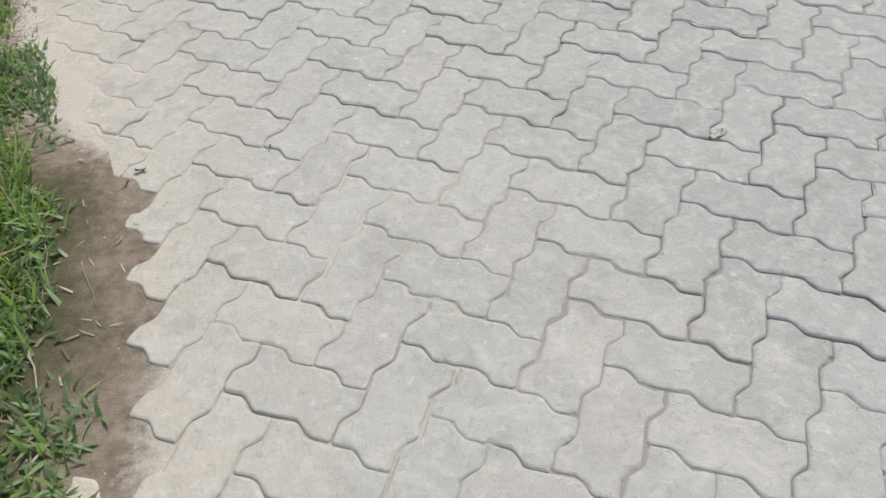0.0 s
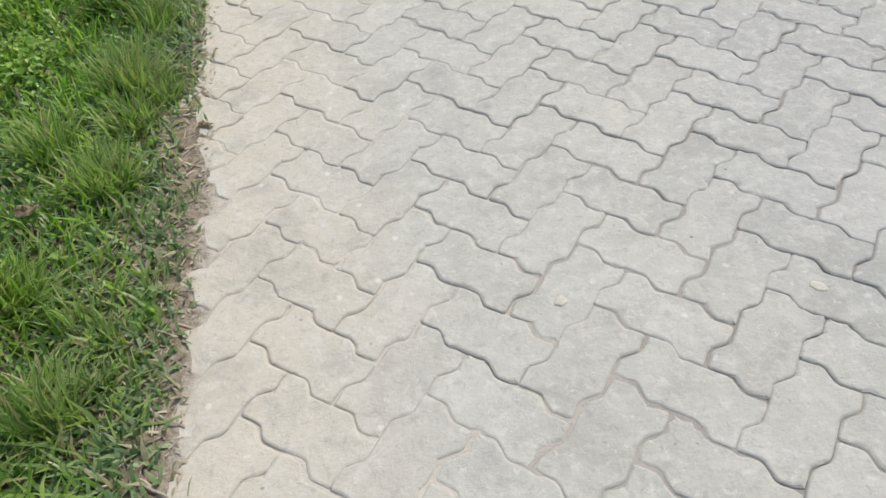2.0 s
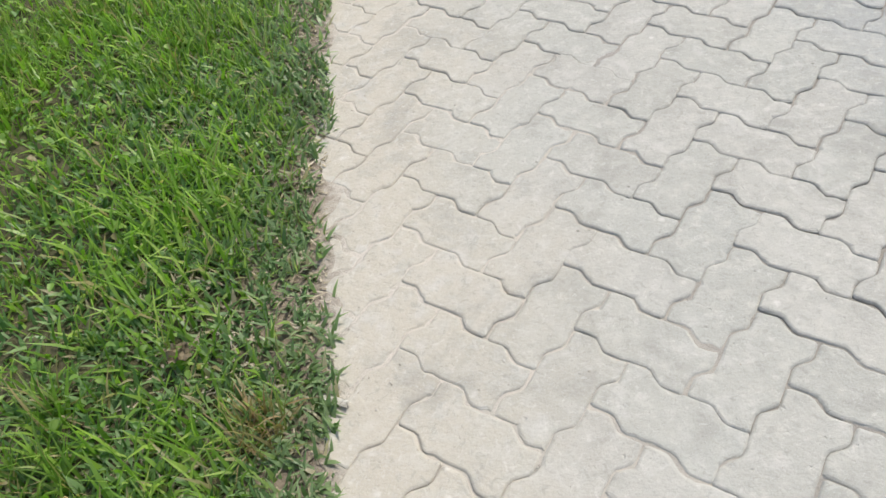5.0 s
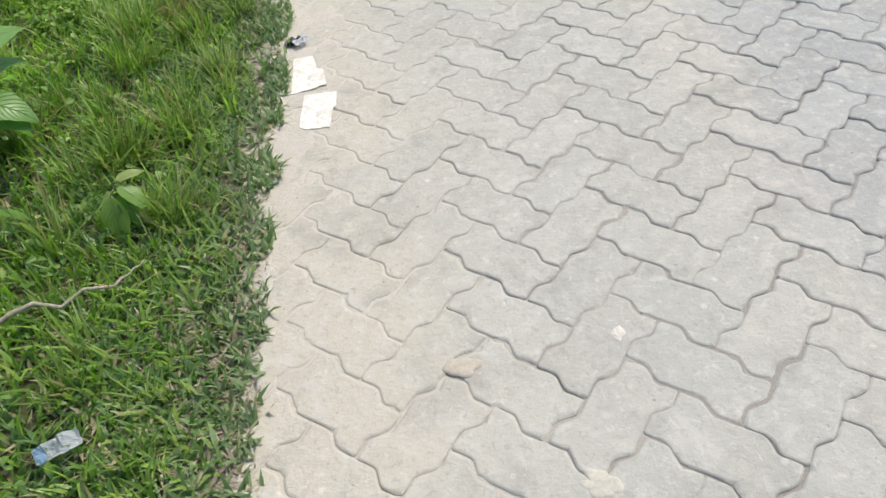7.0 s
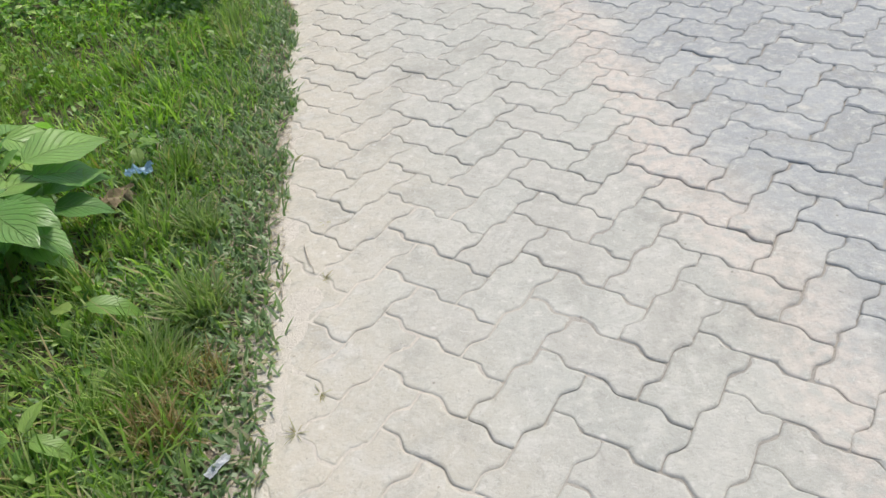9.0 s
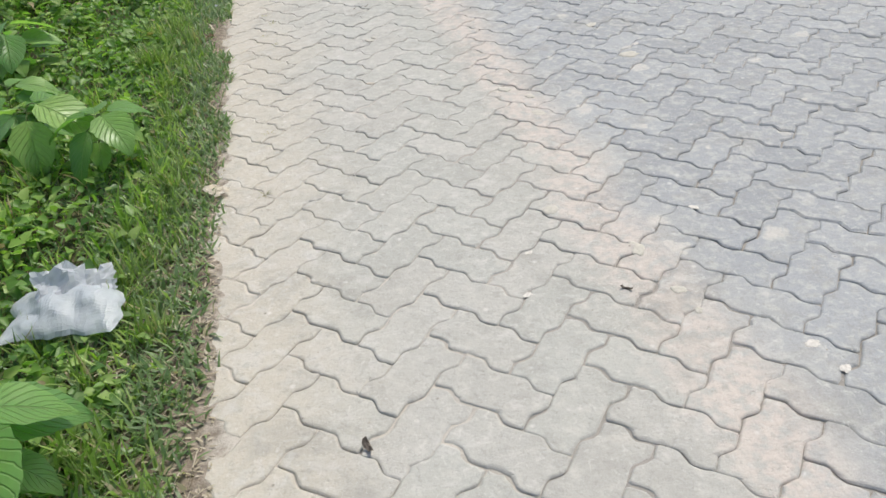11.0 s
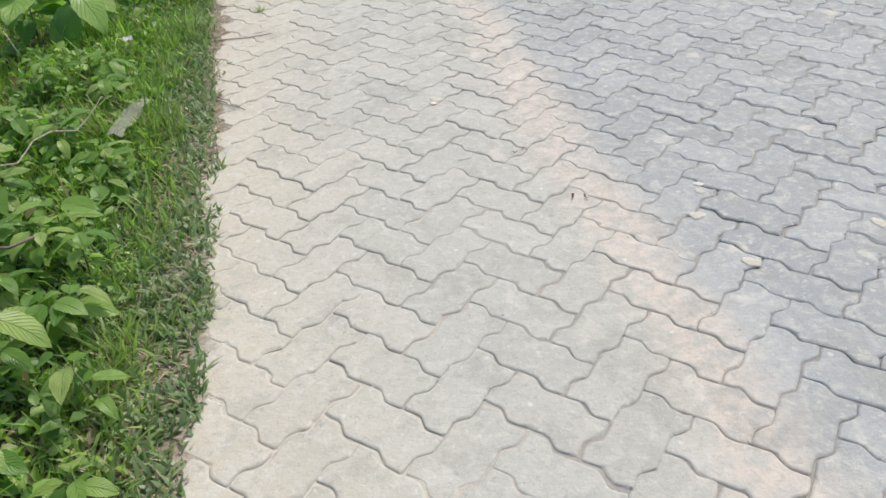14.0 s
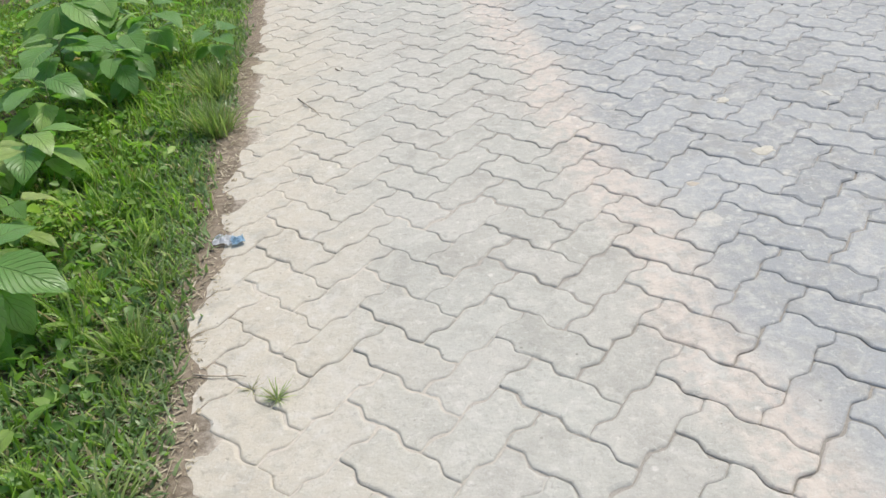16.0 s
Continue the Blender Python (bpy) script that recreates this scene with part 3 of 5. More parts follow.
def build_grass():
    rng = np.random.default_rng(11)
    # undergrowth of fine grass over the whole verge
    n = 215000
    x, y, d = scatter(rng, n, -2.35, -0.08, -0.4, 27.3, 1.05)
    bare = bare_soil(d, y)
    cover = 0.86 + 0.5 * lumps(x, y, 0.25, 6) + 0.4 * lumps(x, y, 0.08, 7)
    cover *= smooth(0.05, 0.22, -d + 0.07 * lumps(x, y, 0.2, 8)) * (1 - 0.82 * weediness(x, y)) * (1 - bare)
    keep = rng.uniform(0, 1, n) < cover
    keep &= (y > 15) | (d > -1.75)
    x, y, d = x[keep], y[keep], d[keep]
    n = len(x)
    tall = np.clip(0.55 + 0.6 * lumps(x, y, 0.32, 9) + 0.3 * lumps(x, y, 0.1, 10), 0.15, 1.4) * smooth(-0.05, 0.40, -d)
    tall = np.maximum(tall, (0.55 + 0.5 * lumps(x, y, 0.16, 28)) * smooth(0.02, 0.16, -d) * smooth(2.4, 3.2, y) * (1 - smooth(7.0, 7.8, y)))
    length = (0.044 + 0.080 * tall) * rng.uniform(0.6, 1.4, n)
    v, f = blades(rng, on_ground(x, y, -0.003), length, rng.uniform(0.0055, 0.0122, n), np.abs(rng.normal(0.55, 0.45, n)), rng.uniform(0, 2 * math.pi, n), rng.uniform(0.3, 1.6, n), 2)
    tagged(bulk("grass", v, f, GRASS), "uneven green grass on the road verge", "grass", kind="stuff")
    # tufts of long grass
    n = 6400
    x, y, d = scatter(rng, n, -2.2, -0.17, -0.3, 27.0, 0.9)
    keep = rng.uniform(0, 1, n) < (0.48 + 0.75 * lumps(x, y, 0.45, 17)) * (1 - 0.8 * weediness(x, y)) * smooth(-0.2, 0.3, np.abs(y - 1.0) - 0.2 - d)
    tx, ty, td = x[keep], y[keep], d[keep]
    roots, lengths, widths, leans, heads, bends = [], [], [], [], [], []
    own = [(-1.62, 13.6, 0.102, 261), (-1.55, 13.85, 0.113, 317), (-0.72, 3.55, 0.113, 280), (-0.88, 3.85, 0.136, 374), (-2.2, 18.75, 0.125, 243), (-2.75, 23.55, 0.113, 261), (-2.85, 24.9, 0.136, 336), (-2.95, 25.3, 0.136, 336), (-1.3, 6.55, 0.181, 420)]
    own += [(-2.19, 19.25, 0.117, 140), (-2.27, 19.16, 0.117, 140), (-2.09, 19.09, 0.094, 140), (-2.19, 19.02, 0.109, 140), (-2.22, 19.4, 0.086, 140)]
    own += [(-0.92, 5.18, 0.15, 460), (-0.79, 4.66, 0.14, 420), (-0.77, 4.22, 0.12, 330), (-0.93, 4.36, 0.12, 260), (-0.75, 4.48, 0.10, 220), (-0.70, 4.62, 0.09, 160), (-0.80, 5.05, 0.11, 240)]
    own += [(-1.24, 6.29, 0.17, 420), (-1.6, 6.63, 0.17, 300), (-0.92, 5.75, 0.12, 260), (-0.86, 6.02, 0.11, 240), (-0.97, 6.3, 0.12, 260), (-1.01, 7.04, 0.12, 300), (-0.84, 5.64, 0.11, 240), (-0.86, 5.45, 0.11, 260), (-1.0, 6.03, 0.13, 240), (-1.76, 12.13, 0.13, 300), (-1.58, 12.38, 0.13, 300), (-1.43, 12.24, 0.1, 220), (-1.41, 11.84, 0.1, 220), (-1.71, 11.91, 0.12, 240), (-1.55, 12.07, 0.11, 200), (-1.6, 11.41, 0.12, 260), (-1.4, 11.14, 0.11, 260), (-1.43, 11.51, 0.09, 180), (-1.6, 13.65, 0.11, 320), (-1.7, 13.53, 0.1, 260), (-1.75, 12.99, 0.11, 320), (-1.64, 13.06, 0.09, 200), (-1.44, 13.02, 0.07, 180), (-1.62, 14.2, 0.1, 240), (-1.74, 14.52, 0.1, 220), (-1.71, 12.62, 0.12, 260), (-1.58, 12.63, 0.1, 200), (-1.59, 13.26, 0.08, 180)]
    tufts = [(a, b, float(np.clip(0.098 + 0.036 * rng.normal(), 0.05, 0.18) * smooth(-0.15, 0.32, -c)), int(rng.integers(22, 75))) for a, b, c in zip(tx, ty, td)] + own
    for a, b, h, k in tufts:
        k = int(k * (0.7 if k < 150 else 1.0))
        way, push = rng.uniform(0, 2 * math.pi), rng.uniform(0.1, 0.75 if k < 150 else 0.35)
        spread = 0.016 + 0.27 * h * math.sqrt(min(k, 150) / 60)
        ang, rad = rng.uniform(0, 2 * math.pi, k), spread * np.sqrt(rng.uniform(0, 1, k))
        px, py = a + rad * np.cos(ang), b + rad * np.sin(ang)
        roots.append(np.stack([px, py], 1))
        lengths.append(h * rng.uniform(0.55, 1.35, k))
        widths.append(rng.uniform(0.0038, 0.0080, k))
        leans.append(np.clip(0.50 * rad / spread + push * np.cos(ang - way) + rng.normal(0.1, 0.35, k), 0.02, 1.35))
        heads.append(np.where(rng.uniform(0, 1, k) < 0.45, way, ang) + rng.normal(0, 0.8, k))
        bends.append(rng.uniform(0.2, 1.3, k))
    xy = np.concatenate(roots)
    v, f = blades(rng, on_ground(xy[:, 0], xy[:, 1], -0.003), np.concatenate(lengths), np.concatenate(widths), np.concatenate(leans), np.concatenate(heads), np.concatenate(bends), 3)
    tagged(bulk("long_grass", v, f, TUFT), "tufts of long green grass on the verge", "grass", kind="stuff")
    # small clumps of withered grass
    roots, lengths = [], []
    for a, b, h, k in ((-1.558, 13.46, 0.11, 210), (-1.50, 13.62, 0.09, 120), (-1.623, 12.225, 0.10, 130), (-1.469, 13.015, 0.09, 110), (-1.812, 13.055, 0.11, 120), (-0.93, 6.66, 0.10, 150), (-0.92, 7.05, 0.10, 110), (-0.98, 6.42, 0.11, 130), (-1.22, 5.50, 0.08, 80), (-0.98, 7.60, 0.10, 110)):
        ang, rad = rng.uniform(0, 2 * math.pi, k), 0.055 * np.sqrt(rng.uniform(0, 1, k))
        roots.append(np.stack([a + rad * np.cos(ang), b + rad * np.sin(ang)], 1))
        lengths.append(h * rng.uniform(0.5, 1.25, k))
    xy = np.concatenate(roots)
    n = len(xy)
    v, f = blades(rng, on_ground(xy[:, 0], xy[:, 1], -0.003), np.concatenate(lengths), rng.uniform(0.003, 0.0062, n), np.abs(rng.normal(0.3, 0.35, n)), rng.uniform(0, 2 * math.pi, n), rng.uniform(0.2, 1.1, n), 3)
    tagged(bulk("withered_grass", v, f, WITHERED), "clumps of withered brown-green grass on the verge", "grass", kind="stuff")
    # low creeping turf beside the paving, dusty and flat
    n = 180000
    x, y, d = scatter(rng, n, -0.85, 0.005, -0.4, 27.3, 1.1)
    cover = (0.90 + 0.5 * lumps(x, y, 0.22, 12) + 0.35 * lumps(x, y, 0.07, 13)) * smooth(-0.035, 0.045, -d + 0.05 * lumps(x, y, 0.13, 14) + 0.03 * lumps(x, y, 0.7, 24)) * (1 - 0.6 * smooth(0.35, 0.7, -d))
    bare = bare_soil(d, y)
    bare = np.maximum(bare, (1 - smooth(0.06, 0.16, -d + 0.04 * lumps(x, y, 0.2, 25))) * smooth(22.6, 23.6, y))
    keep = rng.uniform(0, 1, n) < cover * (1 - bare)
    x, y, d = x[keep], y[keep], d[keep]
    n = len(x)
    v, f = blades(rng, on_ground(x, y, 0.001), rng.uniform(0.024, 0.058, n), rng.uniform(0.0068, 0.0130, n), rng.uniform(0.25, 1.2, n), rng.uniform(0, 2 * math.pi, n), rng.uniform(0.2, 0.9, n), 2)
    tagged(bulk("creeping_grass", v, f, TURF), "short dusty creeping grass along the paving", "grass", kind="stuff")
    # dead bits and straw
    n = 27000
    x, y, d = scatter(rng, n, -0.45, -0.015, -0.4, 27.3, 1.3)
    keep = (y > 1.75) | (rng.uniform(0, 1, n) < 0.05)
    x, y, d = x[keep], y[keep], d[keep]
    n = len(x)
    v, f = blades(rng, on_ground(x, y, 0.004), rng.uniform(0.010, 0.026, n) * np.where(d > -0.05, 0.8, 1.9), rng.uniform(0.0024, 0.0075, n), rng.uniform(1.25, 1.6, n), rng.uniform(0, 2 * math.pi, n), rng.uniform(-0.2, 0.3, n), 2)
    tagged(bulk("straw", v, f, LITTER), "dry straw and dead leaf scraps on the soil", "plant litter", kind="stuff")
    # patches of fine-leaved herb
    roots = []
    for a, b, reach in HERBS:
        k = int(10500 * reach ** 1.4)
        ang, rad = rng.uniform(0, 2 * math.pi, k), reach * np.sqrt(rng.uniform(0, 1, k)) * rng.uniform(0.5, 1.5, k)
        roots.append(np.stack([a + rad * np.cos(ang), b + rad * np.sin(ang), rng.uniform(0.02, 0.095, k)], 1))
    roots = np.concatenate(roots)
    n = len(roots)
    L = rng.uniform(0.012, 0.024, n)
    v, f = leaves(rng, on_ground(roots[:, 0], roots[:, 1], 0) + roots * (0, 0, 1), L, L * rng.uniform(0.55, 0.9, n), rng.uniform(0, 2 * math.pi, n), rng.normal(0.2, 0.4, n))
    tagged(bulk("fine_herb", v, f, HERB), "patches of herb with tiny bright green leaves", "weeds", kind="stuff")
    # low leafy weeds
    n = 150000
    x, y, d = scatter(rng, n, -2.4, -0.12, 0.5, 27.3, 1.0)
    keep = rng.uniform(0, 1, n) < weediness(x, y) * (0.68 + 0.6 * lumps(x, y, 0.25, 15))
    x, y, d = x[keep], y[keep], d[keep]
    n = len(x)
    high = 0.05 + 0.13 * smooth(0.25, 1.0, -d) * np.clip(0.6 + 0.8 * lumps(x, y, 0.5, 16), 0.1, 1.4)
    h = rng.uniform(0.01, 1, n) ** 0.6 * high
    L = rng.uniform(0.022, 0.055, n) * (0.55 + 0.45 * smooth(14.5, 16.5, y))
    v, f = leaves(rng, on_ground(x, y, 0) + np.stack([0 * x, 0 * x, h], 1), L, L * rng.uniform(0.5, 0.85, n), rng.uniform(0, 2 * math.pi, n), rng.normal(0.10, 0.4, n))
    tagged(bulk("weeds", v, f, WEED), "low leafy green weeds in the verge", "weeds", kind="stuff")


build_grass()


# ---------------------------------------------------------------- leafy plants
def leaf_mesh(name, mat, length=1.0, width=0.62, droop=0.5, fold=0.18, wave=0.02, seed=0, tooth=0.012):
    """One ovate leaf from its stalk end at the origin along +y, arched down, with a pointed tip."""
    rng = random.Random(seed)
    bm = bmesh.new()
    uv = bm.loops.layers.uv.new("UVMap")
    rows, cols = 11, 7
    grid = []
    ph = rng.uniform(0, 6)
    for i in range(rows):
        s = i / (rows - 1)
        w = width * 0.5 * (math.sin(math.pi * min(1, s ** 0.72)) ** 0.85) * (1.0 if s < 0.97 else 0.2) + 0.002
        row = []
        for j in range(cols):
            u = j / (cols - 1) * 2 - 1
            edge_out = 1 + (tooth / 0.3) * (1 if (i % 2) else -1) * (abs(u) > 0.9)
            x = u * w * edge_out
            ang = droop * s
            y = length * (math.sin(ang) / droop if droop else s)
            z = length * ((math.cos(ang) - 1) / droop if droop else 0) + fold * abs(x) + wave * math.sin(s * 9 + ph + u * 1.5) * abs(u)
            row.append((bm.verts.new((x, y, z)), (j / (cols - 1), s)))
        grid.append(row)
    for i in range(rows - 1):
        for j in range(cols - 1):
            q = [grid[i][j], grid[i][j + 1], grid[i + 1][j + 1], grid[i + 1][j]]
            f = bm.faces.new([a for a, _ in q])
            f.smooth = True
            for loop, (_, c) in zip(f.loops, q):
                loop[uv].uv = c
    me = bpy.data.meshes.new(name)
    bm.to_mesh(me)
    bm.free()
    me.materials.append(mat)
    return me


def tube(points, radii, sides=6):
    """A bent, tapered rod through the points."""
    bm = bmesh.new()
    pts = [Vector(p) for p in points]
    rings = []
    for i, p in enumerate(pts):
        t = (pts[min(i + 1, len(pts) - 1)] - pts[max(i - 1, 0)]).normalized()
        a = t.cross(Vector((0.31, 0.2, 1)) if abs(t.z) < 0.9 else Vector((1, 0, 0))).normalized()
        b = t.cross(a)
        rings.append([bm.verts.new(p + (a * math.cos(k * 2 * math.pi / sides) + b * math.sin(k * 2 * math.pi / sides)) * radii[i]) for k in range(sides)])
    for r, q in zip(rings, rings[1:]):
        for k in range(sides):
            bm.faces.new((r[k], r[(k + 1) % sides], q[(k + 1) % sides], q[k])).smooth = True
    bm.faces.new(rings[0][::-1])
    bm.faces.new(rings[-1])
    return bm


BIG_LEAVES = [leaf_mesh("leaf", BROAD, 1.0, w, dr, fo, 0.02, i) for i, (w, dr, fo) in enumerate(((0.62, 0.45, 0.16), (0.68, 0.75, 0.22), (0.58, 0.95, 0.12)))]
SMALL_LEAVES = [leaf_mesh("leaf", SMALL, 1.0, w, dr, fo, 0.02, 10 + i) for i, (w, dr, fo) in enumerate(((0.52, 0.4, 0.2), (0.60, 0.7, 0.15), (0.46, 0.9, 0.2)))]


def plant(name, label, category, x, y, height, count, size, shapes, seed, tilt=0.15, group="", stalks=True):
    """A stem with leaves on short stalks, paired crosswise, the largest in the middle of the stem."""
    rng = random.Random(seed)
    z0 = float(ground_z(np.array(x), np.array(y)))
    top = new(name)
    tagged(top, label, category, group)
    top.location = (x, y, z0 - 0.01)
    lean = Vector((rng.uniform(-tilt, tilt), rng.uniform(-tilt, tilt), 1))
    bendy = Vector((rng.uniform(-0.1, 0.1), rng.uniform(-0.1, 0.1), 0))
    pts = [lean * height * s + bendy * height * s * s for s in (0, 0.33, 0.66, 1)]
    r = 0.0012 + 0.010 * height
    part("stem", tube(pts, [r, r * 0.85, r * 0.65, r * 0.4]), STEM, top)
    turn = rng.uniform(0, 6.28)
    for k in range(count):
        s = 0.30 + 0.70 * (k + 1) / count
        at = lean * height * s + bendy * height * s * s
        turn += math.pi / 2 * (k % 2) + math.pi + rng.uniform(-0.4, 0.4)
        grown = size * (0.55 + 0.6 * math.sin(math.pi * min(1, 1.15 * (1 - s) + 0.28))) * rng.uniform(0.8, 1.15)
        raise_up = 0.35 * s + rng.uniform(-0.45, 0.15)
        out = Vector((math.cos(turn), math.sin(turn), 0))
        foot = at + out * grown * 0.22 + Vector((0, 0, grown * 0.10))
        ob = new("leaf", rng.choice(shapes))
        ob.parent = top
        ob.matrix_basis = Matrix.LocRotScale(foot, Euler((raise_up - 0.20, rng.uniform(-0.3, 0.3), turn - math.pi / 2)), (grown, grown, grown))
        if stalks:
            part("leaf_stalk", tube([at, at + out * grown * 0.12 + Vector((0, 0, grown * 0.07)), foot + out * grown * 0.03], [0.0022, 0.0018, 0.0014], 5), STEM, top)
    return top


BIG = "tall broadleaf weed with large ribbed green leaves"
for seed, (x, y, h, k, s) in enumerate(((-1.95, 11.42, 0.32, 10, 0.19), (-2.10, 12.70, 0.24, 8, 0.15), (-2.10, 14.10, 0.28, 14, 0.20), (-2.36, 13.90, 0.28, 12, 0.20), (-2.24, 14.45, 0.26, 10, 0.18), (-2.78, 18.75, 0.30, 9, 0.20), (-2.62, 18.10, 0.24, 8, 0.18),
                                         (-1.96, 16.20, 0.36, 10, 0.20), (-3.30, 25.75, 0.30, 10, 0.17), (-3.62, 26.10, 0.30, 10, 0.18), (-2.98, 25.62, 0.22, 9, 0.11), (-3.02, 21.06, 0.30, 8, 0.18), (-3.62, 25.36, 0.32, 12, 0.20), (-3.36, 24.46, 0.24, 9, 0.17), (-3.35, 23.02, 0.32, 10, 0.21), (-3.24, 25.16, 0.27, 12, 0.13), (-3.50, 24.91, 0.28, 10, 0.18), (-2.00, 14.16, 0.30, 13, 0.20), (-2.22, 13.98, 0.33, 12, 0.21), (-3.30, 25.40, 0.28, 12, 0.15))):
    plant("broadleaf_plant", BIG, "plant", x, y, h, k + 5, s, BIG_LEAVES, 40 + seed, group="broadleaf weeds on the verge")
for seed, (x, y, h, k, s) in enumerate(((-2.48, 19.60, 0.14, 4, 0.095), (-2.68, 22.09, 0.11, 4, 0.080),
                                         (-2.99, 23.59, 0.08, 3, 0.090), (-2.97, 23.77, 0.09, 3, 0.060), (-2.88, 23.24, 0.08, 3, 0.090), (-1.70, 10.62, 0.06, 4, 0.060), (-2.02, 10.95, 0.14, 6, 0.09))):
    plant("sapling", "young green sapling with a few pointed leaves in grass", "plant", x, y, h, k, s, SMALL_LEAVES, 80 + seed, 0.3, group="saplings on the verge")

for seed, (x, y, h, k, s) in enumerate(((-2.53, 20.67, 0.26, 9, 0.13), (-2.25, 20.51, 0.2, 8, 0.085), (-2.46, 21.02, 0.17, 8, 0.075), (-3.09, 22.04, 0.24, 9, 0.11), (-2.8, 21.69, 0.2, 8, 0.08), (-2.28, 20.31, 0.13, 5, 0.08), (-2.87, 22.36, 0.16, 7, 0.075), (-2.67, 20.91, 0.22, 8, 0.1), (-2.63, 21.12, 0.18, 7, 0.07))):
    plant("leafy_shrub", "loose shrub with pale pointed leaves on thin brown stems", "plant", x, y, h, k, s, SMALL_LEAVES, 120 + seed, 0.4, group="leafy shrubs on the verge")
for seed, (x, y, h, k, s) in enumerate(((-3.2, 23.94, 0.26, 11, 0.14), (-3.45, 24.08, 0.3, 12, 0.16), (-3.06, 23.1, 0.18, 8, 0.12), (-3.34, 23.65, 0.26, 10, 0.14), (-2.75, 22.2, 0.11, 5, 0.08), (-1.86, 11.06, 0.22, 6, 0.13), (-3.44, 24.36, 0.27, 10, 0.14), (-3.6, 25.41, 0.26, 11, 0.13), (-3.51, 25.62, 0.2, 9, 0.09))):
    plant("leafy_shrub", "leafy shrub with ovate yellow-green leaves on thin stems", "plant", x, y, h, k, s, SMALL_LEAVES, 150 + seed, 0.25, group="leafy shrubs on the verge")

def posed_plant(name, label, x, y, top_x, top_y, height, shapes, foliage, seed, group):
    """A stem from its root to its top; foliage: heading and pitch in degrees, share of the height, length of each leaf."""
    rng = random.Random(seed)
    root = Vector((x, y, height_at(x, y) - 0.01))
    tip = Vector((top_x - x, top_y - y, height + 0.01))
    top = new(name)
    top.location = root
    tagged(top, label, "plant", group)
    r = 0.0016 + 0.009 * height
    bow = Vector((0.10 * tip.y, -0.10 * tip.x, 0.06 * height))
    along = lambda u: tip * u + bow * (u * (1 - u) * 4)
    part("stem", tube([along(u) for u in (0, 0.25, 0.5, 0.75, 1)], [r, r * 0.9, r * 0.8, r * 0.65, r * 0.45]), STEM, top)
    for heading, pitch, share, size in foliage:
        a = radians(heading)
        out = Vector((math.cos(a), math.sin(a), 0))
        at = along(share)
        foot = at + out * size * 0.20 + Vector((0, 0, size * (0.06 + 0.10 * math.sin(radians(pitch)))))
        ob = new("leaf", shapes[rng.randrange(len(shapes))])
        ob.parent = top
        ob.matrix_basis = Matrix.LocRotScale(foot, Euler((radians(pitch), rng.uniform(-0.2, 0.2), a - math.pi / 2)), (size, size, size))
        part("leaf_stalk", tube([at, at.lerp(foot, 0.55) + Vector((0, 0, size * 0.03)), foot + out * size * 0.03], [0.0022, 0.0018, 0.0014], 5), STEM, top)


posed_plant("broadleaf_plant", BIG, -2.18, 17.74, -2.125, 17.705, 0.235, BIG_LEAVES, ((-52, -12, 1.0, 0.20), (-128, -48, 0.80, 0.21), (-12, -18, 0.85, 0.15), (-78, -40, 0.55, 0.11), (24, 4, 0.96, 0.17), (182, -8, 0.97, 0.18), (110, 8, 0.9, 0.15), (-160, -35, 0.5, 0.16), (60, -5, 0.45, 0.14)), 901, "broadleaf weeds on the verge")
posed_plant("broadleaf_plant", BIG, -2.45, 17.79, -2.400, 17.815, 0.26, BIG_LEAVES, ((-22, -14, 1.0, 0.26), (-75, -45, 0.85, 0.22), (60, 2, 0.95, 0.18), (140, -5, 0.9, 0.20), (-140, -20, 0.9, 0.22), (-40, -50, 0.5, 0.17), (-100, -55, 0.55, 0.18), (20, -10, 0.6, 0.16)), 902, "broadleaf weeds on the verge")
SAPLING = "young green sapling with a few pointed leaves in grass"
posed_plant("sapling", SAPLING, -1.415, 10.995, -1.510, 11.130, 0.135, SMALL_LEAVES, ((-95, -62, 0.95, 0.135), (-20, -28, 1.0, 0.095), (-48, -52, 0.92, 0.085), (178, -30, 0.85, 0.095), (35, 5, 1.0, 0.075), (-150, -45, 0.75, 0.065)), 903, "saplings on the verge")
posed_plant("sapling", SAPLING, -1.855, 13.760, -1.820, 13.800, 0.085, SMALL_LEAVES, ((8, -6, 1.0, 0.140), (-112, -30, 0.9, 0.075), (150, 5, 0.9, 0.08), (-60, -40, 0.5, 0.05)), 904, "saplings on the verge")
posed_plant("sapling", SAPLING, -1.807, 13.400, -1.807, 13.412, 0.085, SMALL_LEAVES, ((184, -6, 1.0, 0.100), (-8, -8, 1.0, 0.105), (78, 18, 1.0, 0.085), (-95, -20, 0.9, 0.040)), 905, "saplings on the verge")
posed_plant("sapling", SAPLING, -1.900, 14.560, -1.890, 14.590, 0.10, SMALL_LEAVES, ((15, -10, 1.0, 0.075), (100, 15, 1.0, 0.070), (185, -5, 0.95, 0.070), (-65, -25, 0.9, 0.065), (50, 10, 0.7, 0.06), (-130, -20, 0.65, 0.06)), 906, "saplings on the verge")

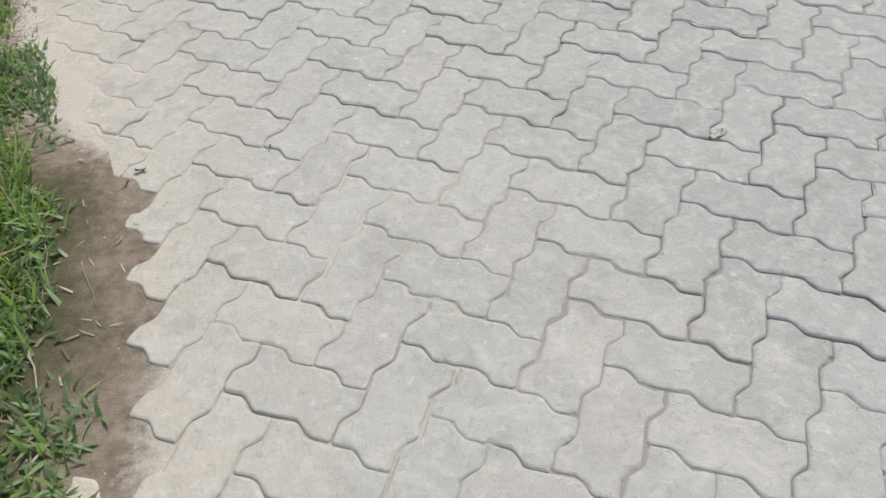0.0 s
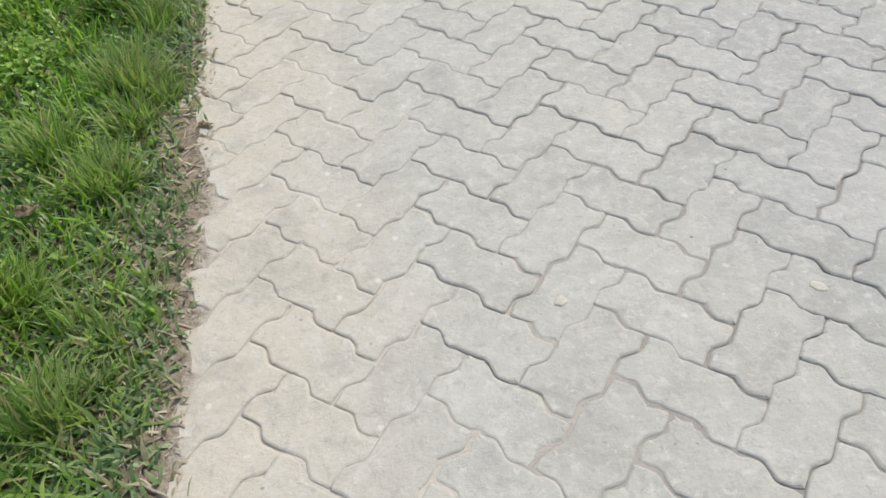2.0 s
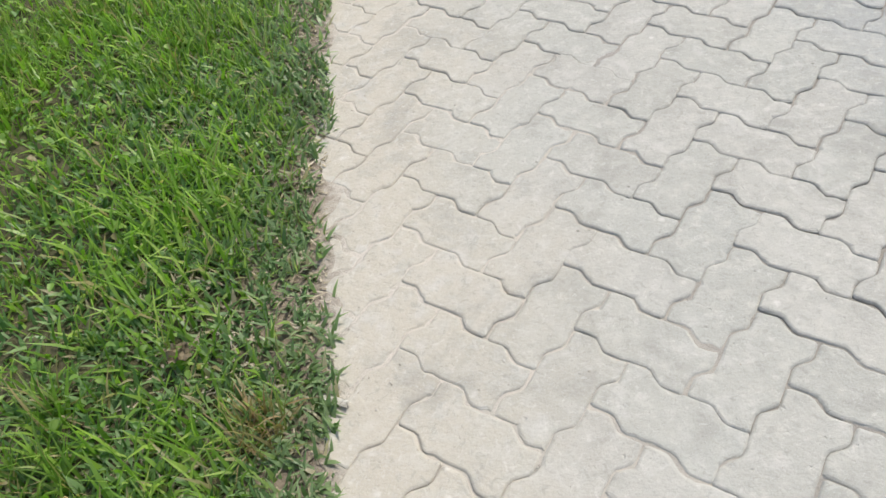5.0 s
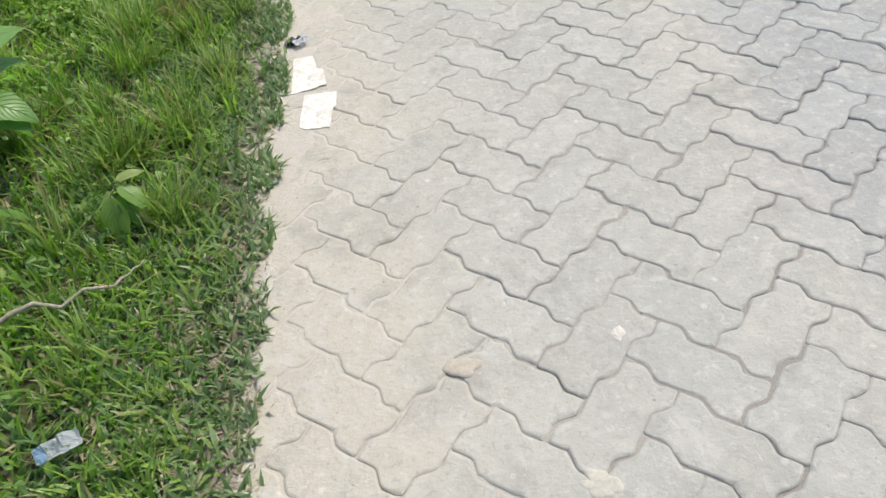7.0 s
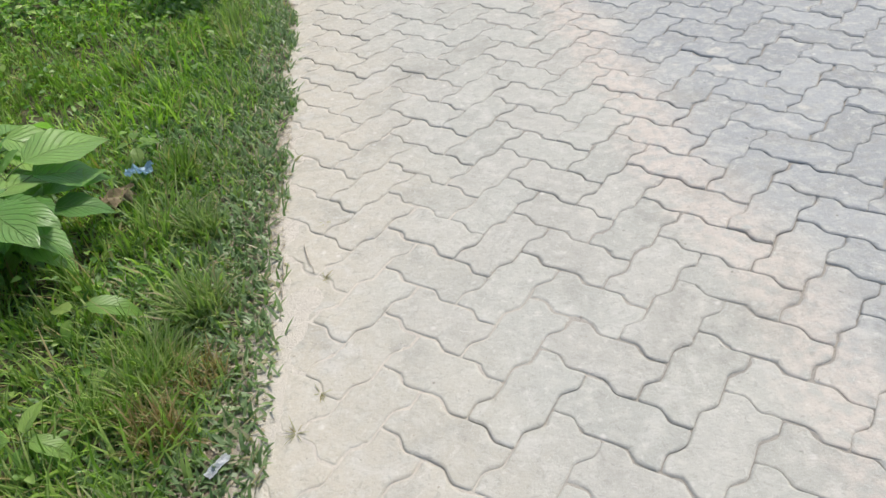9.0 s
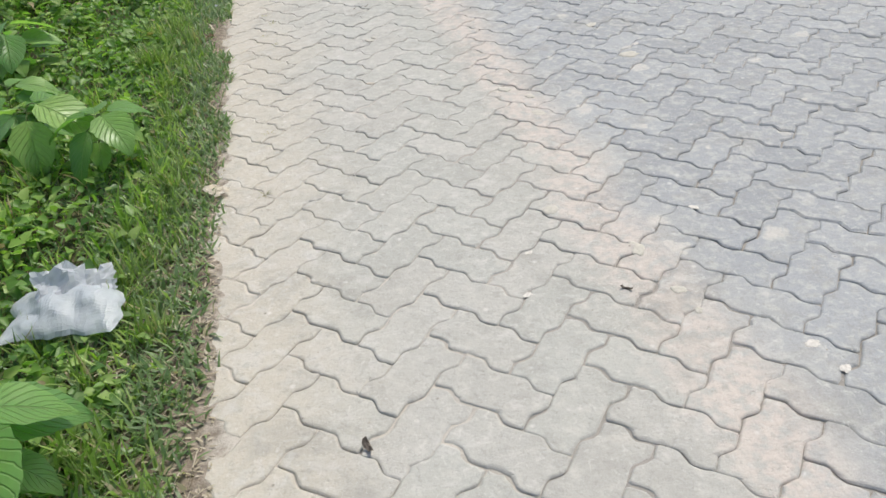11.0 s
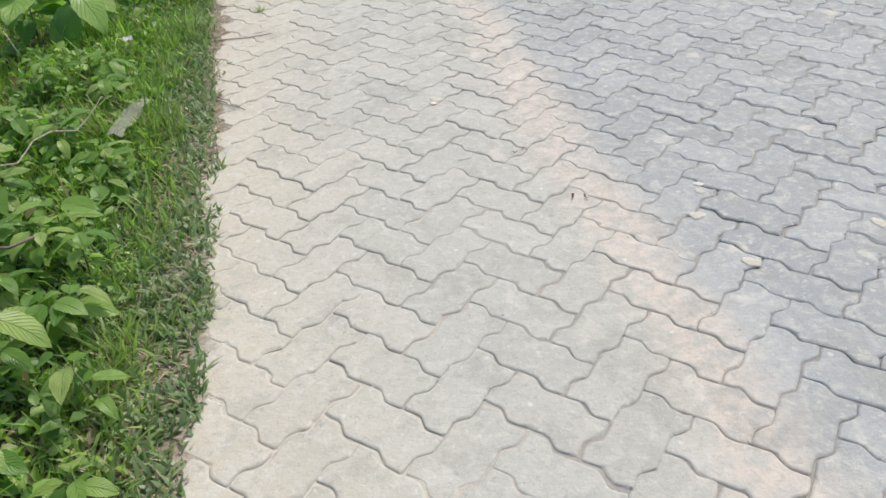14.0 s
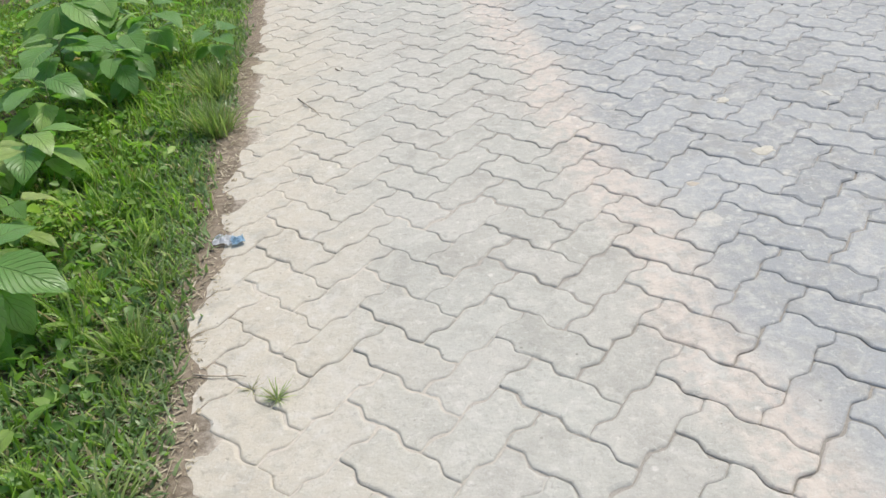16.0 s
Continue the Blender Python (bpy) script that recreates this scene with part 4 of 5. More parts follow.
posed_plant("broadleaf_plant", BIG, -3.13, 23.65, -3.112, 23.665, 0.24, BIG_LEAVES, ((-80, -42, 1.0, 0.256), (-46, -38, 0.98, 0.218), (-14, -12, 0.95, 0.218), (178, -6, 1.0, 0.218), (68, 12, 1.0, 0.192), (120, 10, 1.0, 0.154), (-92, -62, 0.7, 0.307), (-40, -58, 0.62, 0.192), (-150, -40, 0.6, 0.205)), 911, "broadleaf weeds on the verge")
posed_plant("broadleaf_plant", BIG, -3.15, 22.98, -3.100, 22.945, 0.26, BIG_LEAVES, ((-38, -30, 1.0, 0.241), (-175, -8, 0.98, 0.21), (75, -4, 0.95, 0.199), (-85, -50, 0.8, 0.21), (20, -20, 0.75, 0.199), (130, -10, 0.8, 0.189), (-125, -45, 0.6, 0.189)), 912, "broadleaf weeds on the verge")
posed_plant("broadleaf_plant", BIG, -3.68, 24.40, -3.645, 24.375, 0.28, BIG_LEAVES, ((-42, -28, 1.0, 0.282), (-80, -40, 0.95, 0.269), (10, -12, 0.98, 0.243), (170, -5, 0.95, 0.256), (95, 5, 0.95, 0.23), (-120, -45, 0.75, 0.243), (-10, -45, 0.65, 0.218)), 913, "broadleaf weeds on the verge")
posed_plant("sapling", SAPLING, -2.83, 22.40, -2.790, 22.378, 0.135, SMALL_LEAVES, ((-86, -38, 1.0, 0.150), (-38, -24, 0.98, 0.120), (10, -10, 0.9, 0.115), (160, 0, 1.0, 0.090), (80, 12, 1.0, 0.080), (-140, -30, 0.7, 0.09)), 914, "saplings on the verge")
posed_plant("broadleaf_plant", BIG, -3.87, 26.02, -3.845, 26.005, 0.29, BIG_LEAVES, ((-30, -20, 1.0, 0.307), (-75, -36, 0.98, 0.307), (12, -12, 0.95, 0.282), (-115, -30, 0.9, 0.307), (165, -5, 0.95, 0.269), (75, 5, 0.95, 0.256), (-50, -50, 0.65, 0.256)), 915, "broadleaf weeds on the verge")

bush_rng = random.Random(5)
for k in range(95):
    y = 18.7 + 3.7 * math.sqrt(bush_rng.random()) if k % 3 else bush_rng.uniform(19.6, 21.8)
    d = -bush_rng.uniform(0.34, 1.65)
    x = float(edge(y)) + d
    h = bush_rng.uniform(0.09, 0.24) * (0.45 + 0.55 * min(1, -d / 0.8))
    plant("leafy_weed", "bushy leafy weed with small pointed green leaves", "plant", x, y, h, bush_rng.randint(8, 13), bush_rng.uniform(0.060, 0.105), SMALL_LEAVES, 200 + k, 0.5, group="leafy weeds on the verge", stalks=False)


# ---------------------------------------------------------------- litter
def film_material(name, colour, rough=0.35, thin=0.35, clear=0.0):
    m, t, b = material(name)
    co = t.nodes.new("ShaderNodeTexCoord").outputs["Object"]
    n = noise_node(t, 70, 4, 0.6, co)
    col = mix(t, n, tuple(c * 0.85 for c in colour), colour)
    t.links.new(col, b.inputs["Base Color"])
    b.inputs["Roughness"].default_value = rough
    bump(t, noise_node(t, 45, 5, 0.6, co, 0.8), 0.5, 0.004, b)
    tr = t.nodes.new("ShaderNodeBsdfTranslucent")
    t.links.new(col, tr.inputs["Color"])
    mx = t.nodes.new("ShaderNodeMixShader")
    mx.inputs[0].default_value = thin
    t.links.new(b.outputs[0], mx.inputs[1])
    t.links.new(tr.outputs[0], mx.inputs[2])
    last = mx.outputs[0]
    if clear:
        see = t.nodes.new("ShaderNodeBsdfTransparent")
        m2 = t.nodes.new("ShaderNodeMixShader")
        m2.inputs[0].default_value = clear
        t.links.new(last, m2.inputs[1])
        t.links.new(see.outputs[0], m2.inputs[2])
        last = m2.outputs[0]
    t.links.new(last, t.nodes["Material Output"].inputs["Surface"])
    return m


def card_material():
    """Weathered card: smudged, with brown specks and rubbed dirt."""
    m, t, b = material("dirty_white_card")
    co = t.nodes.new("ShaderNodeTexCoord").outputs["Object"]
    col = mix(t, ramp(t, noise_node(t, 30, 5, 0.65, co), 0.35, 0.7), (0.74, 0.72, 0.65), (0.58, 0.55, 0.47))
    col = mix(t, math_node(t, 'MULTIPLY', ramp(t, noise_node(t, 120, 4, 0.6, co, 0.5), 0.60, 0.68), 0.6), col, (0.33, 0.28, 0.21))
    col = mix(t, math_node(t, 'MULTIPLY', ramp(t, noise_node(t, 16, 3, 0.6, co), 0.58, 0.72), 0.5), col, (0.44, 0.39, 0.31))
    t.links.new(col, b.inputs["Base Color"])
    b.inputs["Roughness"].default_value = 0.85
    bump(t, noise_node(t, 40, 5, 0.65, co), 0.5, 0.004, b)
    return m


CARD = card_material()
WHITE_FILM = film_material("white_film", (0.80, 0.82, 0.84), 0.30, 0.4)
CLEAR_FILM = film_material("clear_film", (0.70, 0.74, 0.74), 0.18, 0.4, clear=0.45)
MILKY_FILM = film_material("milky_film", (0.86, 0.90, 0.92), 0.22, 0.35, clear=0.12)
AMBER_FILM = film_material("amber_film", (0.70, 0.69, 0.58), 0.16, 0.35, clear=0.48)
CREAM_PAPER = film_material("cream_paper", (0.86, 0.80, 0.68), 0.75, 0.25)
BLACK_FILM = film_material("black_film", (0.035, 0.03, 0.035), 0.3, 0.02)
RED_FILM = film_material("red_film", (0.62, 0.035, 0.05), 0.3, 0.1)
SILVER_FILM = plain_material("silver_film", (0.45, 0.48, 0.56), (0.72, 0.74, 0.80), 50, 0.28, 0.4, 0.003, 0.75)
BLUE_FILM = film_material("blue_film", (0.40, 0.58, 0.72), 0.3, 0.25)
TAN_FILM = film_material("tan_film", (0.52, 0.37, 0.22), 0.5, 0.3)
DARK_BIT = plain_material("dark_bit", (0.13, 0.11, 0.09), (0.25, 0.21, 0.17), 90, 0.8)
PALE_STONE = plain_material("pale_stone", (0.50, 0.47, 0.41), (0.64, 0.61, 0.54), 120, 0.9, 0.5)
PALE_LEAF = plain_material("pale_dead_leaf", (0.42, 0.37, 0.28), (0.62, 0.56, 0.45), 80, 0.8)
DEAD_LEAF = plain_material("dead_leaf", (0.25, 0.19, 0.11), (0.44, 0.36, 0.23), 80, 0.85)


def crumple(w, h, amount, seed, nx=10, ny=10, torn=0.0, curl=0.0):
    """A creased sheet w by h round its middle, with a little thickness."""
    bm = bmesh.new()
    rng = random.Random(seed)
    o = Vector((rng.uniform(0, 50), rng.uniform(0, 50), 0))
    grid = []
    for i in range(ny + 1):
        row = []
        for j in range(nx + 1):
            u, v = j / nx - 0.5, i / ny - 0.5
            x, y = u * w, v * h
            rim = (abs(u) > 0.49) or (abs(v) > 0.49)
            if rim and torn:
                x += rng.uniform(-torn, torn)
                y += rng.uniform(-torn, torn)
            q = Vector((x, y, 0)) / max(w, h)
            z = amount * (abs(noise.noise(q * 2.3 + o)) * 1.6 + 0.6 * abs(noise.noise(q * 5.5 + o)) + 0.25 * noise.noise(q * 11 + o)) + curl * (abs(u) * 2) ** 2
            row.append(bm.verts.new((x, y, z)))
        grid.append(row)
    for i in range(ny):
        for j in range(nx):
            bm.faces.new((grid[i][j], grid[i][j + 1], grid[i + 1][j + 1], grid[i + 1][j]))
    bmesh.ops.solidify(bm, geom=bm.faces[:], thickness=0.0006)
    return bm


def settle(ob, x, y, turn, lift=0.0, tilt=(0, 0)):
    ob.matrix_basis = Matrix.LocRotScale((x, y, max(height_at(x, y), 0.0) + lift), Euler((tilt[0], tilt[1], radians(turn))), None)
    return ob


def scrap(name, label, category, x, y, w, h, turn, mat, seed, lift=0.002, amount=0.008, torn=0.002, tilt=(0, 0)):
    ob = part(name, crumple(w, h, amount, seed, 7, 7, torn), mat)
    tagged(ob, label, category)
    return settle(ob, x, y, turn, lift, tilt)


def card(x, y, turn, corners, seed, name="card_piece"):
    """A torn flat piece of thick card with a ragged end."""
    rng = random.Random(seed)
    bm = bmesh.new()
    loop = []
    n = len(corners)
    for i in range(n):
        a, b = Vector(corners[i]), Vector(corners[(i + 1) % n])
        steps = 9
        for k in range(steps):
            p = a.lerp(b, k / steps)
            ragged = 0.0035 if i == 0 else 0.0008
            loop.append(bm.verts.new((p.x + rng.uniform(-ragged, ragged), p.y + rng.uniform(-ragged, ragged), 0)))
    f = bm.faces.new(loop)
    top = bmesh.ops.extrude_face_region(bm, geom=[f])
    bmesh.ops.translate(bm, vec=(0, 0, 0.0028), verts=[v for v in top["geom"] if isinstance(v, bmesh.types.BMVert)])
    bmesh.ops.recalc_face_normals(bm, faces=bm.faces[:])
    ob = part(name, bm, CARD)
    tagged(ob, "torn piece of dirty white card on the paving edge", "card", "white cards at the paving edge")
    return settle(ob, x, y, turn, 0.003, (0.02, -0.015))


card(-1.120, 11.800, 0, [(-0.045, -0.105), (0.062, -0.070), (0.045, 0.020), (0.024, 0.026), (0.005, 0.105), (-0.060, 0.100)], 1)
card(-1.075, 11.595, 0, [(-0.030, -0.088), (0.045, -0.090), (0.047, 0.005), (0.055, 0.010), (0.052, 0.090), (-0.048, 0.088), (-0.047, -0.074)], 2)

# printed snack wrapper lying in the grass
wrapper = new("snack_wrapper")
tagged(wrapper, "crumpled red and silver snack wrapper in the grass", "wrapper")
wrapper.matrix_basis = Matrix.LocRotScale((-1.452, 9.955, 0.085), Euler((0.15, -0.2, radians(-22))), None)
body = part("printed_film", crumple(0.058, 0.15, 0.018, 4, 8, 14, 0.001, 0.012), SILVER_FILM, wrapper)
for k, (name, cx, cy, w, h, mat, label) in enumerate((("red_end", 0.0, -0.072, 0.052, 0.030, RED_FILM, "red end"), ("red_band", 0.004, 0.062, 0.060, 0.030, RED_FILM, "red band"), ("white_panel", 0.006, 0.036, 0.045, 0.030, WHITE_FILM, "white panel"), ("red_mark", 0.0, -0.020, 0.020, 0.018, RED_FILM, "red mark"), ("tan_flap", 0.018, 0.098, 0.078, 0.050, TAN_FILM, "torn tan lining"))):
    ob = part(name, crumple(w, h, 0.010, 30 + k, 6, 5, 0.002), mat, wrapper, label)
    ob.location = (cx, cy, 0.012)

# small white and blue packet
packet = new("packet")
tagged(packet, "small crumpled white packet with a blue end in grass", "packet")
packet.matrix_basis = Matrix.LocRotScale((-1.450, 10.455, 0.075), Euler((0.1, 0.25, radians(-62))), None)
part("film", crumple(0.036, 0.085, 0.014, 6, 7, 10, 0.001, 0.006), WHITE_FILM, packet)
ob = part("blue_end", crumple(0.034, 0.022, 0.008, 7, 5, 4, 0.001), BLUE_FILM, packet, "pale blue end")
ob.location = (0, -0.034, 0.009)


def plastic_bag(x, y):
    """A crumpled thin bag: a lumpy, flattened, creased shell with a folded rim."""
    bag = new("plastic_bag")
    tagged(bag, "crumpled milky plastic bag lying in weeds", "plastic bag")
    bm = bmesh.new()
    rng = random.Random(8)
    folds = [(rng.uniform(0, math.pi), rng.uniform(7, 26), rng.uniform(0, 6), rng.uniform(0.25, 1.0)) for _ in range(9)]
    zigzag = lambda v: abs((v % 2.0) - 1.0)
    nx, ny, grid = 34, 28, []
    for i in range(ny + 1):
        row = []
        for j in range(nx + 1):
            u, v = j / nx * 2 - 1, i / ny * 2 - 1
            reach = 0.86 + 0.22 * noise.noise(Vector((u * 1.6 + 4, v * 1.6, 2)))
            px, py = u * 0.170 * reach, v * 0.125 * reach
            crease = sum(w * zigzag((px * math.cos(a) + py * math.sin(a)) * f + ph) / (f / 12) for a, f, ph, w in folds)
            dome = max(0.0, 1 - u * u) * max(0.0, 1 - v * v)
            z = 0.060 * dome ** 0.7 + 0.017 * (crease - 3.0) * (0.35 + 0.65 * dome)
            px += 0.010 * noise.noise(Vector((px * 30, py * 30, 5)))
            py += 0.010 * noise.noise(Vector((px * 30, py * 30, 9)))
            row.append(bm.verts.new((px, py, z)))
        grid.append(row)
    for i in range(ny):
        for j in range(nx):
            bm.faces.new((grid[i][j], grid[i][j + 1], grid[i + 1][j + 1], grid[i + 1][j]))
    bmesh.ops.solidify(bm, geom=bm.faces[:], thickness=0.0006)
    part("film", bm, MILKY_FILM, bag)
    flap = part("folded_rim", crumple(0.20, 0.085, 0.040, 12, 16, 9, 0.009), WHITE_FILM, bag, "opaque white folded rim")
    flap.matrix_basis = Matrix.LocRotScale((0.030, 0.055, 0.040), Euler((0.35, 0.15, 0.32)), None)
    bag.location = (x, y, height_at(x, y) + 0.060)


plastic_bag(-2.035, 16.82)

scrap("plastic_scrap", "clear and blue plastic scrap on the paving", "plastic scrap", -0.910, 9.870, 0.050, 0.038, 15, CLEAR_FILM, 21, 0.003, 0.012)
scrap("foil_scrap", "dark and white crumpled foil scrap at the paving edge", "foil", -1.165, 11.995, 0.055, 0.035, 35, WHITE_FILM, 22, 0.016, 0.012)
scrap("foil_scrap", "dark crumpled foil scrap at the paving edge", "foil", -1.195, 12.010, 0.055, 0.045, 70, BLACK_FILM, 23, 0.004, 0.016)
scrap("paper_scrap", "small white paper scrap in the grass edge", "paper", -1.410, 13.360, 0.022, 0.060, -35, WHITE_FILM, 24, 0.022, 0.010)
scrap("plastic_scrap", "blue plastic scrap caught in weeds", "plastic scrap", -1.850, 14.470, 0.085, 0.060, 10, BLUE_FILM, 25, 0.05, 0.03)
scrap("dead_leaf_heap", "brown dead leaves gathered under weeds", "dead leaves", -1.90, 14.360, 0.11, 0.09, 30, DEAD_LEAF, 26, 0.03, 0.03, 0.012)
scrap("paper_scrap", "pale paper scrap beside the paving", "paper", -1.74, 17.49, 0.085, 0.060, -40, CREAM_PAPER, 27, 0.016, 0.014, 0.005)
scrap("paper_scrap", "pale flat paper scrap at the grass edge", "paper", -2.01, 19.96, 0.100, 0.048, 5, CREAM_PAPER, 28, 0.018, 0.014, 0.004)
scrap("paper_scrap", "small white paper scrap on the soil", "paper", -2.050, 19.690, 0.022, 0.042, 30, WHITE_FILM, 29, 0.012, 0.010)
scrap("dead_leaf", "grey dead leaf on the paving edge", "dead leaf", -1.880, 18.770, 0.055, 0.030, 10, DEAD_LEAF, 30, 0.004, 0.012, 0.003)
scrap("plastic_scrap", "pale blue and white plastic scrap on sandy edge", "plastic scrap", -2.625, 24.075, 0.060, 0.050, 0, WHITE_FILM, 32, 0.006, 0.014, 0.004)
scrap("plastic_scrap", "small blue plastic scrap on sandy edge", "plastic scrap", -2.578, 24.070, 0.040, 0.050, 20, BLUE_FILM, 33, 0.006, 0.012, 0.003)
scrap("paper_scrap", "white paper scrap hanging in weeds", "paper", -2.8, 22.69, 0.040, 0.065, 20, WHITE_FILM, 34, 0.10, 0.02)
scrap("clear_wrapper", "long clear plastic wrapper lying in the grass", "wrapper", -2.616, 21.980, 0.058, 0.320, -4, AMBER_FILM, 35, 0.050, 0.038, 0.004, (-0.05, 0.30))
scrap("paper_scrap", "pale dry chip on the verge edge", "paper", -0.440, 2.495, 0.022, 0.048, -20, CARD, 36, 0.006, 0.006)
scrap("dead_leaf", "yellow dead leaf in the grass", "dead leaf", -1.24, 10.000, 0.020, 0.050, 40, TAN_FILM, 37, 0.045, 0.010)
scrap("dead_leaf", "curled pale dead leaf at the paving edge", "dead leaf", -0.655, 5.490, 0.034, 0.024, 0, PALE_LEAF, 38, 0.005, 0.008, 0.002)
scrap("dead_leaf", "brown dead leaf in the grass", "dead leaf", -1.16, 7.770, 0.045, 0.040, 25, DEAD_LEAF, 39, 0.05, 0.02, 0.004)
scrap("dead_leaf", "pale dead leaf in the grass", "dead leaf", -1.16, 7.270, 0.085, 0.030, -10, DEAD_LEAF, 40, 0.05, 0.012, 0.004)
scrap("paper_scrap", "thin white strip at the paving edge", "paper", -0.840, 7.660, 0.060, 0.014, -25, CARD, 41, 0.005, 0.004)
scrap("paper_scrap", "pale broken chip on the pavers", "paper", 1.290, 1.070, 0.050, 0.022, 15, CARD, 42, 0.001, 0.006, 0.004)
scrap("paper_scrap", "pale broken chip on the pavers", "paper", 1.285, 3.350, 0.060, 0.030, 10, CARD, 43, 0.001, 0.008, 0.005)


# ---------------------------------------------------------------- twigs
def twig(x0, y0, x1, y1, radius, seed, lift=0.006, kinks=6, label="dry grey twig on the verge", mat=None):
    rng = random.Random(seed)
    a, b = Vector((x0, y0, 0)), Vector((x1, y1, 0))
    side = (b - a).cross(Vector((0, 0, 1)))
    pts = []
    for k in range(kinks + 1):
        p = a.lerp(b, k / kinks) + side * rng.uniform(-0.025, 0.025) * (0 < k < kinks)
        p.z = max(height_at(p.x, p.y), 0.0) + lift + rng.uniform(0, lift * 0.4)
        pts.append(p)
    base = pts[0].copy()
    ob = part("twig", tube([p - base for p in pts], [radius * (1 - 0.6 * k / kinks) * rng.uniform(0.85, 1.15) for k in range(kinks + 1)]), mat or TWIG)
    ob.location = base
    tagged(ob, label, "twig", "twigs on the verge")


twig(-2.02, 10.68, -1.473, 10.862, 0.0105, 1, 0.050, 11, "thick pale dry stick lying in the grass")
twig(-1.473, 10.862, -1.415, 10.955, 0.004, 2, 0.040)
twig(-0.68, 5.66, -0.63, 5.53, 0.0025, 4)
twig(-0.79, 6.24, -0.76, 6.05, 0.0028, 5)
twig(-0.51, 3.40, -0.40, 3.33, 0.0035, 6)
twig(-1.98, 20.20, -1.86, 20.27, 0.0035, 7)
twig(-2.49, 22.93, -2.22, 22.98, 0.0045, 8)
twig(-2.36, 22.25, -2.22, 22.13, 0.004, 9)
twig(-2.56, 23.46, -2.42, 23.44, 0.0025, 10)
twig(-0.43, 1.02, -0.40, 0.76, 0.002, 11)
twig(-0.36, 0.92, -0.33, 0.78, 0.003, 12)
twig(-1.33, 12.86, -1.30, 12.66, 0.002, 13)
twig(-1.36, 14.05, -1.34, 13.80, 0.0025, 14)
twig(-1.31, 14.10, -1.27, 13.97, 0.002, 15)
twig(-2.55, 25.18, -2.42, 24.96, 0.003, 16)
BROWN = plain_material("brown_branch", (0.11, 0.085, 0.06), (0.22, 0.175, 0.125), 70)
twig(-2.60, 20.30, -3.05, 21.30, 0.006, 17, 0.15, 8, "brown bare branch among weeds", BROWN)
twig(-2.70, 20.45, -3.10, 20.30, 0.004, 18, 0.10, 7, "brown bare branch among weeds", BROWN)
twig(-2.55, 21.00, -2.95, 20.80, 0.005, 19, 0.14, 7, "brown bare branch among weeds", BROWN)


# ---------------------------------------------------------------- stones and bits on the paving
def stone(x, y, size, seed, mat, label, name="stone", flat=0.45):
    rng = random.Random(seed)
    bm = bmesh.new()
    bmesh.ops.create_icosphere(bm, subdivisions=3, radius=1.0)
    o = Vector((rng.uniform(0, 90), 0, 0))
    for v in bm.verts:
        v.co *= 0.8 + 0.55 * noise.noise(v.co * 1.3 + o) + 0.25 * noise.noise(v.co * 3.0 + o)
        v.co = Vector((v.co.x * size, v.co.y * size * rng.uniform(0.95, 1.05) * 0.75, v.co.z * size * flat))
    ob = part(name, bm, mat)
    ob.matrix_basis = Matrix.LocRotScale((x, y, 0.001 + size * flat * 0.35), Euler((0, 0, rng.uniform(0, 6.28))), None)
    tagged(ob, label, "stone" if name == "stone" else "debris", "loose stones on the paving" if name == "stone" else "dark bits on the paving")


for k, (x, y, s) in enumerate(((-0.18, 16.40, 0.020), (-0.15, 16.31, 0.018), (-0.76, 16.91, 0.014), (-0.80, 16.72, 0.014), (-0.23, 17.03, 0.016), (0.01, 18.38, 0.020), (-0.68, 21.34, 0.018), (-0.77, 22.27, 0.012), (-1.48, 22.07, 0.015), (0.03, 3.72, 0.016), (-0.36, 10.67, 0.020), (-1.58, 18.71, 0.009))):
    stone(x, y, s, k, PALE_STONE, "pale flat stone on the pavers", flat=0.12)
for k, (x, y, s) in enumerate(((-0.12, 1.42, 0.016), (-0.16, 1.38, 0.011), (0.20, 1.40, 0.008), (-1.24, 16.27, 0.022), (-0.54, 16.69, 0.016), (-1.22, 21.63, 0.010), (-1.19, 21.65, 0.008), (-1.08, 21.32, 0.012), (-1.04, 21.31, 0.011), (-2.40, 25.47, 0.018), (-1.19, 19.40, 0.014), (-1.25, 19.38, 0.008))):
    ob = part("leaf_scrap", crumple(s * 1.9, s * 0.55, s * 0.35, 70 + k, 6, 4, s * 0.15, s * 0.5), DARK_BIT)
    tagged(ob, "dark shrivelled leaf scrap on the pavers", "debris", "dark scraps on the paving")
    settle(ob, x, y, 37 * k, 0.0008)


# ---------------------------------------------------------------- small plants on the paving edge
def edge_tuft(x, y, radius, count, seed, mat, label, name="grass_sprig", up=0.5):
    rng = np.random.default_rng(seed)
    ang = rng.uniform(0, 2 * math.pi, count)
    rad = radius * 0.15 * rng.uniform(0, 1, count)
    root = np.stack([rad * np.cos(ang), rad * np.sin(ang), np.zeros(count)], 1)
    v, f = blades(rng, root, radius * rng.uniform(0.5, 1.2, count), rng.uniform(0.0018, 0.0034, count), rng.uniform(up, 1.45, count), ang, rng.uniform(0.0, 0.4, count), 3)
    ob = bulk(name, v, f, mat)
    ob.location = (x, y, max(height_at(x, y), 0.0) - 0.0005)
    tagged(ob, label, "grass", "sprigs between the pavers")


